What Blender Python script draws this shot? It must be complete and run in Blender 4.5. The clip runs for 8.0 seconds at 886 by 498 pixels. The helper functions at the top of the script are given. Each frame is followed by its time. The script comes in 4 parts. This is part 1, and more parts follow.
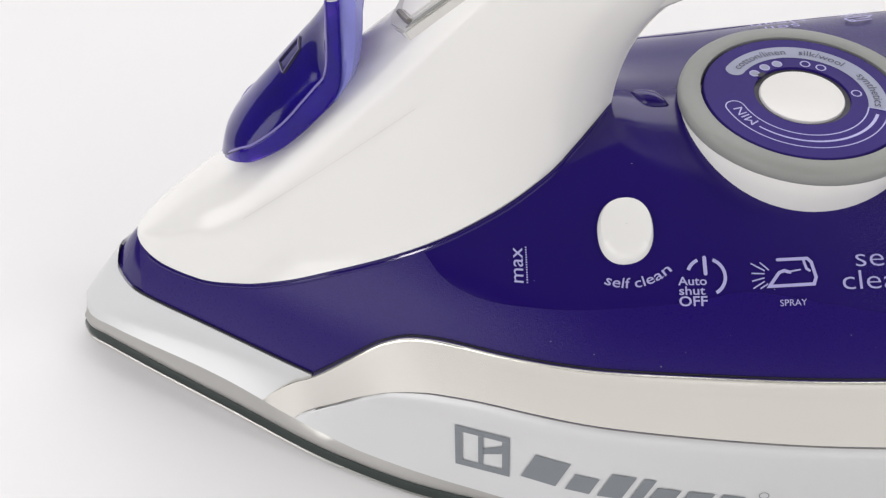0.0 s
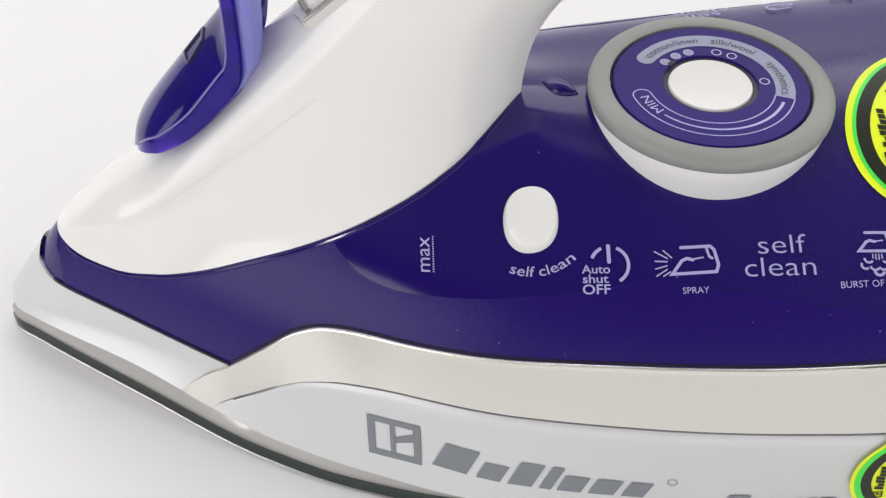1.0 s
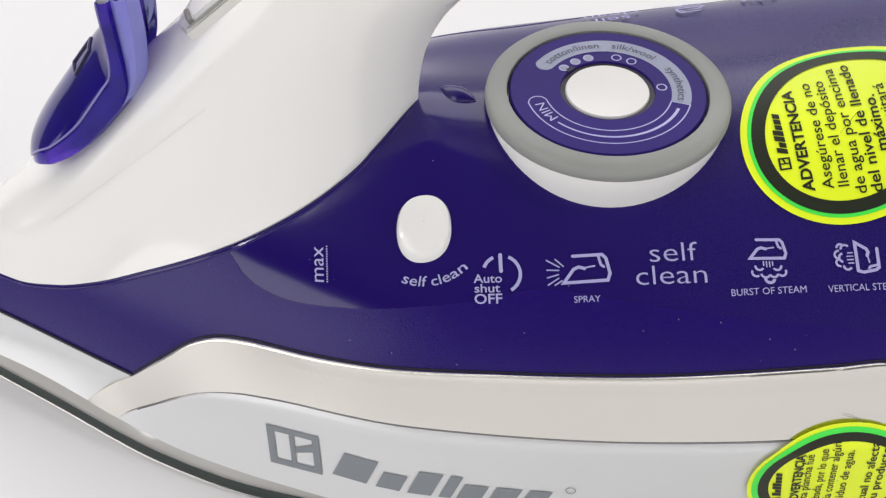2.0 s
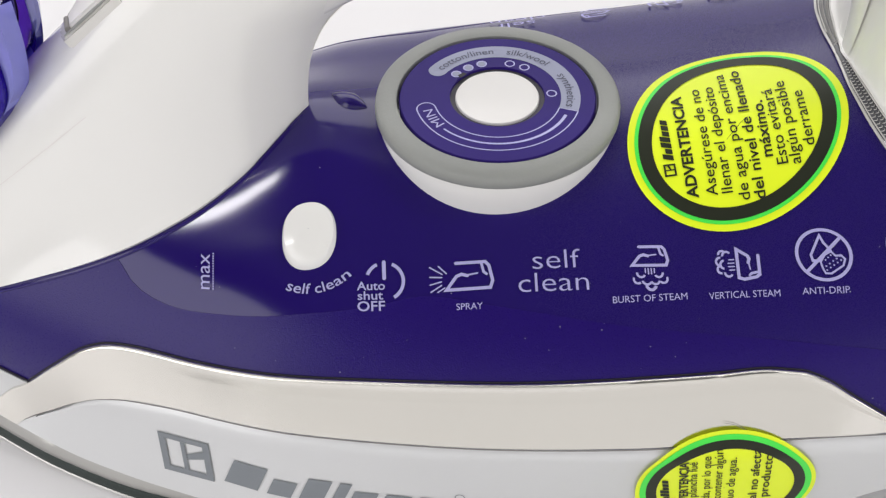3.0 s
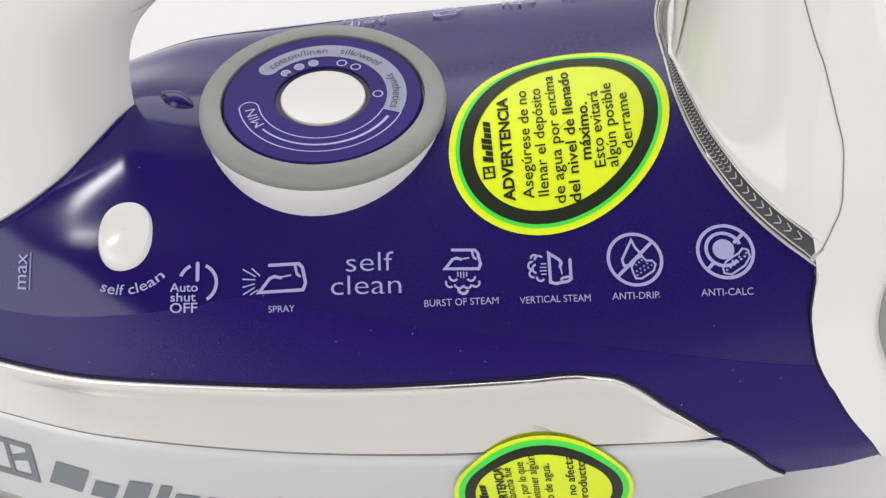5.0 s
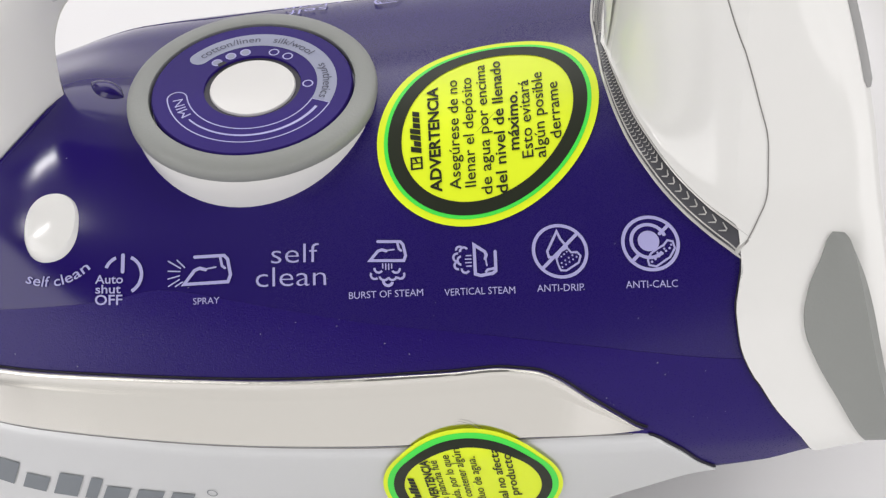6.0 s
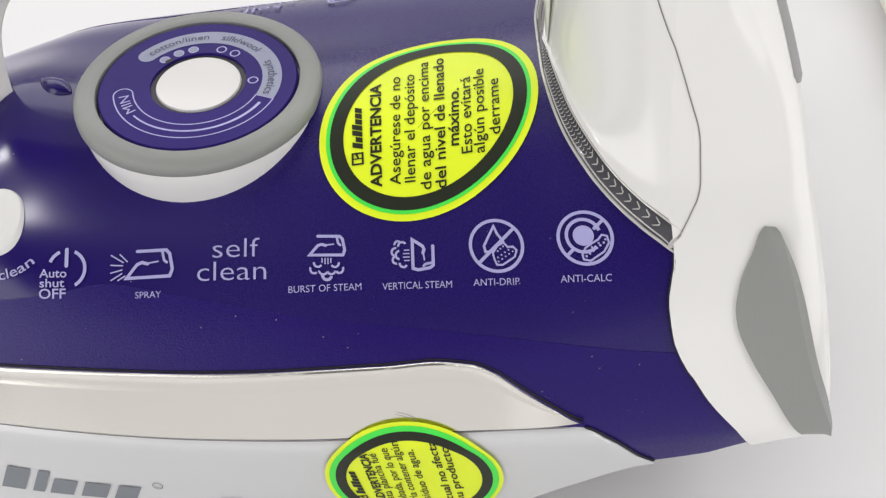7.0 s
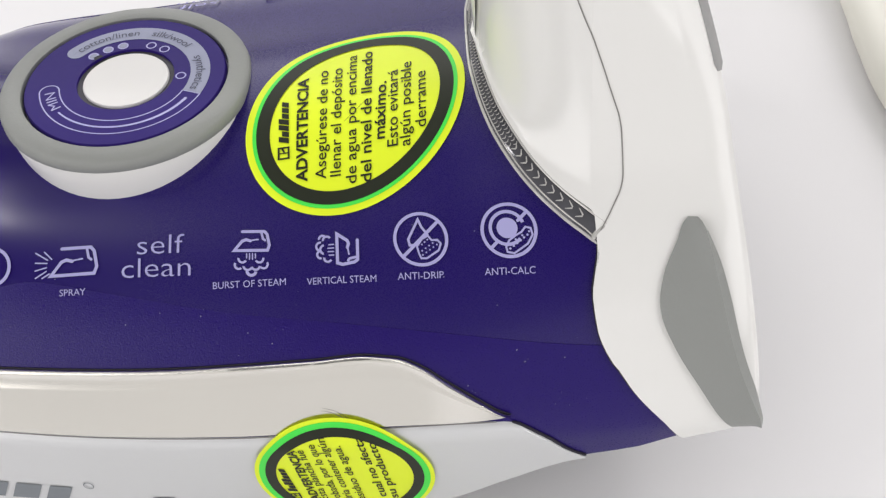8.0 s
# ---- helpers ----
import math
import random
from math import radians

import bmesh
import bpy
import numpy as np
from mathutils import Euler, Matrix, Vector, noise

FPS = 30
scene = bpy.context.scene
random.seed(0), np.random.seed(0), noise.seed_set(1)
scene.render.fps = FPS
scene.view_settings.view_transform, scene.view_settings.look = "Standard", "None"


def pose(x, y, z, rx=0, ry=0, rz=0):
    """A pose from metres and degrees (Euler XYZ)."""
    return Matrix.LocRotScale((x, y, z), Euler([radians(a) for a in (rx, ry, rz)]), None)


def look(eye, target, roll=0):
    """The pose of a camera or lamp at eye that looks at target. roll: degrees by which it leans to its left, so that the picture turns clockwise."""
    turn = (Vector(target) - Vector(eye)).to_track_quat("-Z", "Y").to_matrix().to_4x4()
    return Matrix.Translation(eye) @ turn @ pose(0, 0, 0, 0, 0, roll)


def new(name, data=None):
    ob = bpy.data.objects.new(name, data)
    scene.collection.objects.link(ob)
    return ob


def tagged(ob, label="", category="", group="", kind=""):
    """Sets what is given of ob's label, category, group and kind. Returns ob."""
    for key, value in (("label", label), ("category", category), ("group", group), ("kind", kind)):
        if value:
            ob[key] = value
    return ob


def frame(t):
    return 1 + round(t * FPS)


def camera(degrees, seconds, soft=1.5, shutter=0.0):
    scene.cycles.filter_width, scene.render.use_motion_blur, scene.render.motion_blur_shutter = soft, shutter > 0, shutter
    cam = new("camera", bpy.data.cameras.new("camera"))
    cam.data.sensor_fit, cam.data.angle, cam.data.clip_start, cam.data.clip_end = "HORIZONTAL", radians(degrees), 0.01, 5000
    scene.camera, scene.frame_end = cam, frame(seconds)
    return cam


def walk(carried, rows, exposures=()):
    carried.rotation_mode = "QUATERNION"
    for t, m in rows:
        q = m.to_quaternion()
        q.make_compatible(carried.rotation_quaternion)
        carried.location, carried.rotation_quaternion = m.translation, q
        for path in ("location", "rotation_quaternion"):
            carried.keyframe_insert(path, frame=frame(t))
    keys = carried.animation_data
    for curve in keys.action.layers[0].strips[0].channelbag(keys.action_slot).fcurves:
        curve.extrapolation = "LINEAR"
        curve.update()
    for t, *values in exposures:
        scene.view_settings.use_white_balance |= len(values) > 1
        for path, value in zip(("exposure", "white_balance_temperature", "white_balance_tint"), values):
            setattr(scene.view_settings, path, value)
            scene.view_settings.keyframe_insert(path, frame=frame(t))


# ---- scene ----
cam = camera(47.00, 8.0, soft=1.3)
PATH = [
    (0, (-0.07360, -0.16452, 0.19984), (-0.07092, 0.04071, -0.01896), -1.061),
    (0.5, (-0.06371, -0.16574, 0.19973), (-0.06168, 0.03892, -0.01961), -1.321),
    (1, (-0.05511, -0.16594, 0.19956), (-0.05269, 0.03775, -0.02068), -1.394),
    (1.5, (-0.04564, -0.16431, 0.20040), (-0.04180, 0.03756, -0.02149), -1.475),
    (3, (-0.01216, -0.16252, 0.20157), (-0.00923, 0.03856, -0.02105), -1.800),
    (3.5, (-0.00105, -0.16235, 0.20128), (0.00126, 0.03896, -0.02113), -1.681),
    (4, (0.00811, -0.16120, 0.20154), (0.01080, 0.03903, -0.02185), -1.498),
    (4.5, (0.01565, -0.16148, 0.20123), (0.01827, 0.03878, -0.02213), -1.471),
    (6, (0.03916, -0.15933, 0.19999), (0.03839, 0.03668, -0.02712), -2.241),
    (6.5, (0.04583, -0.16008, 0.19966), (0.04308, 0.03582, -0.02754), -2.623),
    (7, (0.05187, -0.16207, 0.19956), (0.04891, 0.03508, -0.02654), -2.636),
    (7.5, (0.05817, -0.16223, 0.19872), (0.05438, 0.03486, -0.02742), -2.979),
    (8, (0.06583, -0.16254, 0.19665), (0.06236, 0.03530, -0.02884), -3.328),
]
walk(cam, [(t, look(eye, target, roll)) for t, eye, target, roll in PATH])

# ---- light ----
world = bpy.data.worlds.new("room_light")
scene.world = world
world.use_nodes = True
world.node_tree.nodes["Background"].inputs[0].default_value = (1.0, 0.99, 0.98, 1)
world.node_tree.nodes["Background"].inputs[1].default_value = 0.05


def softbox(name, eye, target, sx, sy, watts, colour=(1, 1, 1)):
    lamp = bpy.data.lights.new(name, "AREA")
    lamp.shape, lamp.size, lamp.size_y, lamp.energy, lamp.color = "RECTANGLE", sx, sy, watts, colour
    ob = new(name, lamp)
    ob.matrix_world = look(eye, target)
    return ob


softbox("softbox_back", (0.0, 1.30, 1.00), (0, 0, 0.05), 3.2, 1.7, 43.0, (1.0, 0.98, 0.985))
softbox("softbox_front_high", (0.0, -1.35, 1.15), (0, 0, 0.05), 3.0, 0.6, 0.7, (1.0, 0.975, 0.97))
softbox("softbox_front", (0.0, -1.7, 0.50), (0, 0, 0.10), 3.2, 1.2, 7.4, (1.0, 0.975, 0.97))
softbox("softbox_left", (-1.60, -0.70, 0.90), (0, 0, 0.03), 2.0, 1.4, 21.0, (1.0, 0.975, 0.98))
softbox("softbox_right", (1.60, -0.70, 0.90), (0, 0, 0.03), 2.0, 1.4, 19.0, (1.0, 0.975, 0.98))
softbox("lamp_left", (-0.90, -0.10, 1.30), (0, 0, 0.03), 0.08, 0.30, 2.0, (1.0, 0.97, 0.98))
softbox("lamp_right", (0.90, -0.10, 1.30), (0, 0, 0.03), 0.10, 0.40, 2.4, (1.0, 0.97, 0.98))

# ---- materials ----


def material(name, colour, rough=0.4, metal=0.0, grain=0.0, scale=900.0, tone=0.06, coat=0.0, stain=25.0, **more):
    """Principled surface with tone variation at two scales and a fine relief."""
    m = bpy.data.materials.new(name)
    m.use_nodes = True
    nt = m.node_tree
    b = nt.nodes["Principled BSDF"]
    co = nt.nodes.new("ShaderNodeTexCoord")
    big, fine = nt.nodes.new("ShaderNodeTexNoise"), nt.nodes.new("ShaderNodeTexNoise")
    big.inputs["Scale"].default_value, fine.inputs["Scale"].default_value = stain, scale
    big.inputs["Detail"].default_value = 4
    for n in (big, fine):
        nt.links.new(co.outputs["Object"], n.inputs["Vector"])
    mix = nt.nodes.new("ShaderNodeMix")
    mix.data_type = "RGBA"
    mix.inputs[6].default_value = (*[c * (1 - tone) for c in colour], 1)
    mix.inputs[7].default_value = (*[min(1, c * (1 + tone)) for c in colour], 1)
    nt.links.new(big.outputs["Fac"], mix.inputs[0])
    nt.links.new(mix.outputs[2], b.inputs["Base Color"])
    ramp = nt.nodes.new("ShaderNodeMapRange")
    ramp.inputs["To Min"].default_value, ramp.inputs["To Max"].default_value = rough * 0.85, min(1, rough * 1.2)
    nt.links.new(fine.outputs["Fac"], ramp.inputs["Value"])
    nt.links.new(ramp.outputs["Result"], b.inputs["Roughness"])
    b.inputs["Metallic"].default_value = metal
    b.inputs["Coat Weight"].default_value = coat
    if grain:
        bump = nt.nodes.new("ShaderNodeBump")
        bump.inputs["Strength"].default_value, bump.inputs["Distance"].default_value = grain, 0.0003
        nt.links.new(fine.outputs["Fac"], bump.inputs["Height"])
        nt.links.new(bump.outputs["Normal"], b.inputs["Normal"])
    for key, value in more.items():
        b.inputs[key.replace("_", " ")].default_value = value
    return m


PURPLE = material("purple_plastic", (0.0112, 0.0021, 0.112), 0.09, scale=6000, tone=0.05, Specular_IOR_Level=0.5)
nt = PURPLE.node_tree
xyz, span, mul = nt.nodes.new("ShaderNodeSeparateXYZ"), nt.nodes.new("ShaderNodeMapRange"), nt.nodes.new("ShaderNodeMath")
span.interpolation_type = "SMOOTHSTEP"
span.inputs["From Min"].default_value, span.inputs["From Max"].default_value = -0.055, 0.02
span.inputs["To Min"].default_value, span.inputs["To Max"].default_value = 1.0, 3.0
mul.operation = "MULTIPLY"
nt.links.new(nt.nodes["Texture Coordinate"].outputs["Object"], xyz.inputs[0])
nt.links.new(xyz.outputs["X"], span.inputs["Value"])
gloss = nt.nodes["Principled BSDF"].inputs["Roughness"]
nt.links.new(gloss.links[0].from_socket, mul.inputs[0])
nt.links.new(span.outputs["Result"], mul.inputs[1])
nt.links.new(mul.outputs[0], gloss)
VIOLET = material("purple_disc", (0.026, 0.0115, 0.155), 0.45, tone=0.04, Specular_IOR_Level=0.14)
PURPLE_CLEAR = material("clear_purple", (0.008, 0.0006, 0.20), 0.10, tone=0.8, stain=95.0, Specular_IOR_Level=0.5, Transmission_Weight=0.5, IOR=1.45)
# same clear purple plastic; the lit side's tone is in the colour
LIT_CLEAR = material("clear_purple_lit", (0.016, 0.0012, 0.32), 0.05, tone=0.5, stain=120.0, Specular_IOR_Level=0.3, Transmission_Weight=0.5, IOR=1.45)
# highlight along the nozzle's ridge and frame, drawn as a pale colour
LAVENDER = material("pale_violet_highlight", (0.22, 0.19, 0.46), 0.12, tone=0.1)
# lit edge of the clear purple plastic, its light put into pale colour
LIT_EDGE = material("clear_purple_lit_edge", (0.30, 0.31, 0.78), 0.1, tone=0.12, stain=80.0, Transmission_Weight=0.35, IOR=1.4)
WHITE = material("white_plastic", (0.82, 0.818, 0.79), 0.16, tone=0.015, coat=0.3)
SILVER = material("silver_paint", (0.68, 0.69, 0.695), 0.42, metal=0.35, scale=2500, tone=0.03)
STEEL = material("brushed_steel", (0.82, 0.80, 0.745), 0.21, metal=1.0, scale=3000, tone=0.03)
MATTE_PURPLE = material("textured_purple", (0.0136, 0.0027, 0.125), 0.28, grain=0.15, scale=3200, tone=0.06, Specular_IOR_Level=0.30)
MATTE_WHITE = material("satin_white", (0.76, 0.75, 0.73), 0.5, tone=0.015)
CREAM = material("cream_cable", (0.80, 0.79, 0.71), 0.5, tone=0.03)
DUST = material("dust", (0.34, 0.34, 0.42), 0.8)
EDGE = material("dark_sole_edge", (0.060, 0.074, 0.070), 0.14, metal=0.8, tone=0.12, stain=60.0)
SOLE = material("soleplate_metal", (0.47, 0.465, 0.445), 0.34, metal=1.0, tone=0.08)
RUBBER = material("grey_rubber", (0.27, 0.28, 0.265), 0.5, grain=0.15, scale=1800)
INK = material("pale_ink", (0.40, 0.385, 0.68), 0.45, tone=0.02)
SLATE = material("slate_ink", (0.06, 0.065, 0.11), 0.5, tone=0.02)
GREYINK = material("grey_ink", (0.20, 0.22, 0.24), 0.45, tone=0.02)
DIALINK = material("grey_blue_ink", (0.28, 0.30, 0.42), 0.45, tone=0.02)
YELLOW = material("fluorescent_yellow", (0.80, 0.95, 0.012), 0.4, tone=0.015)
GREEN = material("fluorescent_green", (0.06, 0.80, 0.07), 0.4, tone=0.02)
BLACK = material("black_ink", (0.018, 0.022, 0.012), 0.4, tone=0.05, Specular_IOR_Level=0.25)
CAPCLEAR = material("clear_cap_plastic", (0.86, 0.85, 0.81), 0.06, tone=0.02, Transmission_Weight=0.25, IOR=1.45)
PAPER = material("white_sheet", (0.825, 0.82, 0.825), 0.9, tone=0.012, stain=4.0, Specular_IOR_Level=0.15)
PLASTER = material("wall_paint", (0.20, 0.198, 0.196), 0.8, tone=0.04, stain=2.0)
CEILING = material("ceiling_paint", (0.18, 0.18, 0.18), 0.8, tone=0.04, stain=2.0)
FLOOR = material("floor_paint", (0.25, 0.25, 0.25), 0.6, tone=0.06, stain=3.0)
HINT = material("faint_seam", (0.70, 0.66, 0.645), 0.5)
DARKCLEAR = material("dark_clear_plastic", (0.085, 0.085, 0.095), 0.10, tone=0.35, stain=260.0, Specular_IOR_Level=0.5)
# glints on the clear strip, put into a pale colour
GLINT = material("clear_plastic_glint", (0.60, 0.59, 0.57), 0.12, metal=0.2, tone=0.15, stain=300.0)
EDGEGREY = material("grey_streak", (0.36, 0.36, 0.355), 0.5)
SEAM = material("seam_shadow", (0.24, 0.23, 0.22), 0.7)
DIALSHADE = material("shaded_recess", (0.055, 0.052, 0.065), 0.6)
GAP = material("dark_gap", (0.01, 0.008, 0.02), 0.6)

# ---- building ----


def part(name, mesh, mat, parent, label="", smooth=True):
    """One mesh object under a thing or a part."""
    if isinstance(mesh, bmesh.types.BMesh):
        data = bpy.data.meshes.new(name)
        mesh.to_mesh(data)
        mesh.free()
    else:
        data = bpy.data.meshes.new(name)
        data.from_pydata(*mesh)
    data.update()
    if smooth:
        data.polygons.foreach_set("use_smooth", [True] * len(data.polygons))
        data.set_sharp_from_angle(angle=radians(38))
    data.materials.append(mat)
    ob = new(name, data)
    ob.parent = parent
    return tagged(ob, label=label)


def curve(*knots):
    """A smooth, monotone curve through (x, y) knots (cubic Hermite)."""
    xs, ys = np.array([k[0] for k in knots], float), np.array([k[1] for k in knots], float)
    h, d = np.diff(xs), np.diff(ys) / np.diff(xs)
    m = np.zeros(len(xs))
    m[0], m[-1] = d[0], d[-1]
    for i in range(1, len(xs) - 1):
        if d[i - 1] * d[i] > 0:
            w1, w2 = 2 * h[i] + h[i - 1], h[i] + 2 * h[i - 1]
            m[i] = (w1 + w2) / (w1 / d[i - 1] + w2 / d[i])

    def f(x):
        x = min(max(x, xs[0]), xs[-1])
        i = min(max(int(np.searchsorted(xs, x)) - 1, 0), len(xs) - 2)
        t = (x - xs[i]) / h[i]
        a, b = ys[i] * (1 + 2 * t) * (1 - t) ** 2, m[i] * h[i] * t * (1 - t) ** 2
        return a + b + ys[i + 1] * t * t * (3 - 2 * t) + m[i + 1] * h[i] * t * t * (t - 1)
    return f


NOSE, HEEL = -0.1578, 0.1200
# half width where the wall meets the shoulder, height of the crest, height of that line, flare and foot of the skirt
half = curve((-0.1578, 0.001), (-0.1560, 0.0040), (-0.150, 0.0083), (-0.124, 0.021), (-0.1, 0.0335), (-0.07, 0.0465), (-0.04, 0.0560), (0.0, 0.0613), (0.05, 0.0645), (0.09, 0.0656), (0.115, 0.0645), (0.1188, 0.0632), (0.1200, 0.0612))
crest = curve((-0.1578, 0.0126), (-0.155, 0.0162), (-0.149, 0.0240), (-0.14, 0.0350), (-0.12, 0.0470), (-0.085, 0.0555), (-0.055, 0.0605), (-0.03, 0.0640), (0.0, 0.0650), (0.04, 0.0683), (0.065, 0.073), (0.09, 0.080), (0.1235, 0.084))
wall = curve((-0.1578, 0.0116), (-0.15, 0.0150), (-0.11, 0.018), (-0.06, 0.025), (0.0, 0.028), (0.06, 0.032), (0.1235, 0.036))
flare = curve((-0.1578, 0.0015), (-0.14, 0.003), (-0.1, 0.0055), (-0.06, 0.006), (-0.01, 0.0025), (0.05, 0.0), (0.1235, -0.0005))
foot = curve((-0.1578, 0.0105), (-0.15, 0.0124), (-0.1428, 0.0128), (-0.1218, 0.0122), (-0.1053, 0.0100), (-0.0896, 0.0076), (-0.06, 0.0080), (0.02, 0.0075), (0.05, 0.0080), (0.062, 0.0105), (0.074, 0.0178), (0.0857, 0.0244), (0.097, 0.0268), (0.1067, 0.0304), (0.1235, 0.033))

# the crest swells where the tank meets the front end of the handle
hump = curve((-0.08, 0.0), (-0.060, 0.0013), (-0.045, 0.0032), (-0.037, 0.0040), (-0.028, 0.0026), (-0.02, 0.0020), (0.0, 0.0018), (0.03, 0.0015), (0.055, 0.0))

# the far shoulder is fuller than the near one
far = curve((-0.06, 0.0), (-0.045, 0.0022), (-0.03, 0.0040), (0.0, 0.0042), (0.04, 0.0034), (0.09, 0.0))


def section(x, n=70):
    """Half a cross-section of the body at x, from the foot of the skirt up to the crest: rows of (-y, z)."""
    w, h, zw, zf = half(x), crest(x), wall(x), foot(x)
    a = np.linspace(0, np.pi / 2, n)
    up = np.stack([w * np.cos(a) ** (2 / 1.75), zw + (h - zw) * np.sin(a) ** (2 / 1.55)], 1)
    up[:, 1] += hump(x) * np.clip(1 - (up[:, 0] / 0.026) ** 2, 0, None) ** 2
    t = np.linspace(1, 0, 16)[:-1]
    low = np.stack([w + flare(x) * t ** 1.2, zw + (zf - zw) * t], 1)
    return np.concatenate([low, up])


SECTIONS = {}


def arcs(x):
    """The half section at x with its running length."""
    key = round(x, 6)
    if key not in SECTIONS:
        s = section(x)
        SECTIONS[key] = s, np.concatenate([[0], np.cumsum(np.linalg.norm(np.diff(s, axis=0), axis=1))])
    return SECTIONS[key]


def arc_of(x, z):
    s, d = arcs(x)
    return float(np.interp(z, s[:, 1], d))


def skin(x, a, side=-1):
    """The point of the body at x, a metres along the half section from its foot; past the crest it goes on down the other side."""
    s, d = arcs(x)
    if a > d[-1]:
        a, side = 2 * d[-1] - a, -side
    p = Vector((x, side * float(np.interp(a, d, s[:, 0])), float(np.interp(a, d, s[:, 1]))))
    if p.y > 0.012:
        up, down = min(1, (p.y - 0.012) / 0.033), min(1, max(0, half(x) - p.y) / 0.012)
        p.z += far(x) * up * up * (3 - 2 * up) * down * down * (3 - 2 * down)
    return p


def lift(x, a, off, side=-1):
    """skin(), lifted by off along the surface normal."""
    e = 0.0012
    p = skin(x, a, side)
    total = arcs(x)[1][-1]
    f = a / total
    x0, x1 = max(NOSE, x - e), min(HEEL, x + e)
    dx = skin(x1, f * arcs(x1)[1][-1], side) - skin(x0, f * arcs(x0)[1][-1], side)
    da = skin(x, a + e, side) - skin(x, max(0, a - e), side)
    n = dx.cross(da) * (-side)
    return p + n.normalized() * off if n.length > 0 else p


def panel(x0, x1, lo, hi, off, nx, nv, side=-1, depth=0.002, bulge=None, arc=False, flat=False):
    """A thin panel on the body between two lines, given as heights (or, with arc, as lengths) over x, with turned-in edges."""
    verts, faces = [], []
    xs = x0 + (x1 - x0) * (1 - np.cos(np.linspace(0, np.pi, nx))) / 2
    for i, x in enumerate(xs):
        x = float(x)
        a0, a1 = (lo(x), hi(x)) if arc else (arc_of(x, lo(x)), arc_of(x, hi(x)))
        a1 = max(a1, a0 + 1e-5)
        for j in range(-1, nv + 1):
            t = min(max(j / (nv - 1), 0), 1)
            edge = j in (-1, nv) or i in (0, nx - 1)
            o = off + (bulge(x, t) if bulge else 0)
            if flat and j not in (-1, nv):
                p, q = lift(x, a0, off, side), lift(x, a1, off, side)
                w = Vector((0, side * (q.z - p.z), -side * (q.y - p.y))).normalized()
                verts.append(p.lerp(q, t) + w * bulge(x, t))
                continue
            verts.append(lift(x, a0 + (a1 - a0) * t, -depth if j in (-1, nv) else o, side))
    n = nv + 2
    for i in range(nx - 1):
        for j in range(n - 1):
            q = (i * n + j, (i + 1) * n + j, (i + 1) * n + j + 1, i * n + j + 1)
            faces.append(q if side < 0 else q[::-1])
    # close the two ends
    for i, flip in ((0, False), (nx - 1, True)):
        ring = [i * n + j for j in range(n)]
        faces.append(tuple(ring[::-1] if flip == (side > 0) else ring))
    return verts, faces


def joined(*meshes):
    verts, faces = [], []
    for v, _, f in [(m[0], 0, m[1]) for m in meshes]:
        k = len(verts)
        verts += [tuple(p) for p in v]
        faces += [tuple(i + k for i in q) for q in f]
    return verts, [], faces


# ---- the table and the room ----
verts, faces = [], []
prof = [(-0.7 + 1.1 * i / 30, 0.0) for i in range(31)] + [(0.4 + 0.25 * math.sin(a), 0.25 - 0.25 * math.cos(a)) for a in [math.pi / 2 * i / 16 for i in range(1, 17)]] + [(0.65, 0.25 + 0.16 * i / 4) for i in range(1, 5)]
for y, z in prof:
    for i in range(25):
        x = -0.9 + 1.8 * i / 24
        verts.append((x, y, z))
for r in range(len(prof) - 1):
    for i in range(24):
        faces.append((r * 25 + i, r * 25 + i + 1, (r + 1) * 25 + i + 1, (r + 1) * 25 + i))
table = part("ground", (verts, [], faces), PAPER, None)
tagged(table, label="plain white sheet rising behind the iron", category="backdrop", kind="structure")


def slab(name, lo, hi, mat, label, category):
    bm = bmesh.new()
    bmesh.ops.create_cube(bm, size=1)
    for v in bm.verts:
        v.co = Vector([l + (h - l) * (c + 0.5) for l, h, c in zip(lo, hi, v.co)])
    return tagged(part(name, bm, mat, None, smooth=False), label=label, category=category, kind="structure")


slab("floor", (-2.0, -2.2, -0.85), (2.0, 1.8, -0.75), FLOOR, "plain grey floor of the room", "floor")
slab("ceiling", (-2.0, -2.2, 1.75), (2.0, 1.8, 1.85), CEILING, "plain grey ceiling of the room", "ceiling")
for name, lo, hi in (("wall_north", (-2.1, 1.8, -0.85), (2.1, 1.9, 1.85)), ("wall_south", (-2.1, -2.3, -0.85), (2.1, -2.2, 1.85)), ("wall_west", (-2.1, -2.2, -0.85), (-2.0, 1.8, 1.85)), ("wall_east", (2.0, -2.2, -0.85), (2.1, 1.8, 1.85))):
    slab(name, lo, hi, PLASTER, "plain grey painted wall of the room", "wall")

iron = tagged(new("steam_iron"), label="purple and white steam iron standing on a white sheet", category="steam iron")

# soleplate
sole_out = curve((-0.1615, 0.001), (-0.1595, 0.0042), (-0.154, 0.0080), (-0.124, 0.0268), (-0.096, 0.0438), (-0.075, 0.0528), (-0.05, 0.0590), (-0.01, 0.0625), (0.03, 0.0615), (0.075, 0.0550), (0.095, 0.045), (0.105, 0.030), (0.1085, 0.002))
xs = [float(-0.1615 + 0.27 * (1 - math.cos(math.pi * i / 110)) / 2) for i in range(111)]
outline = [(x, -sole_out(x)) for x in xs] + [(x, sole_out(x)) for x in xs[::-1]]
m = len(outline)


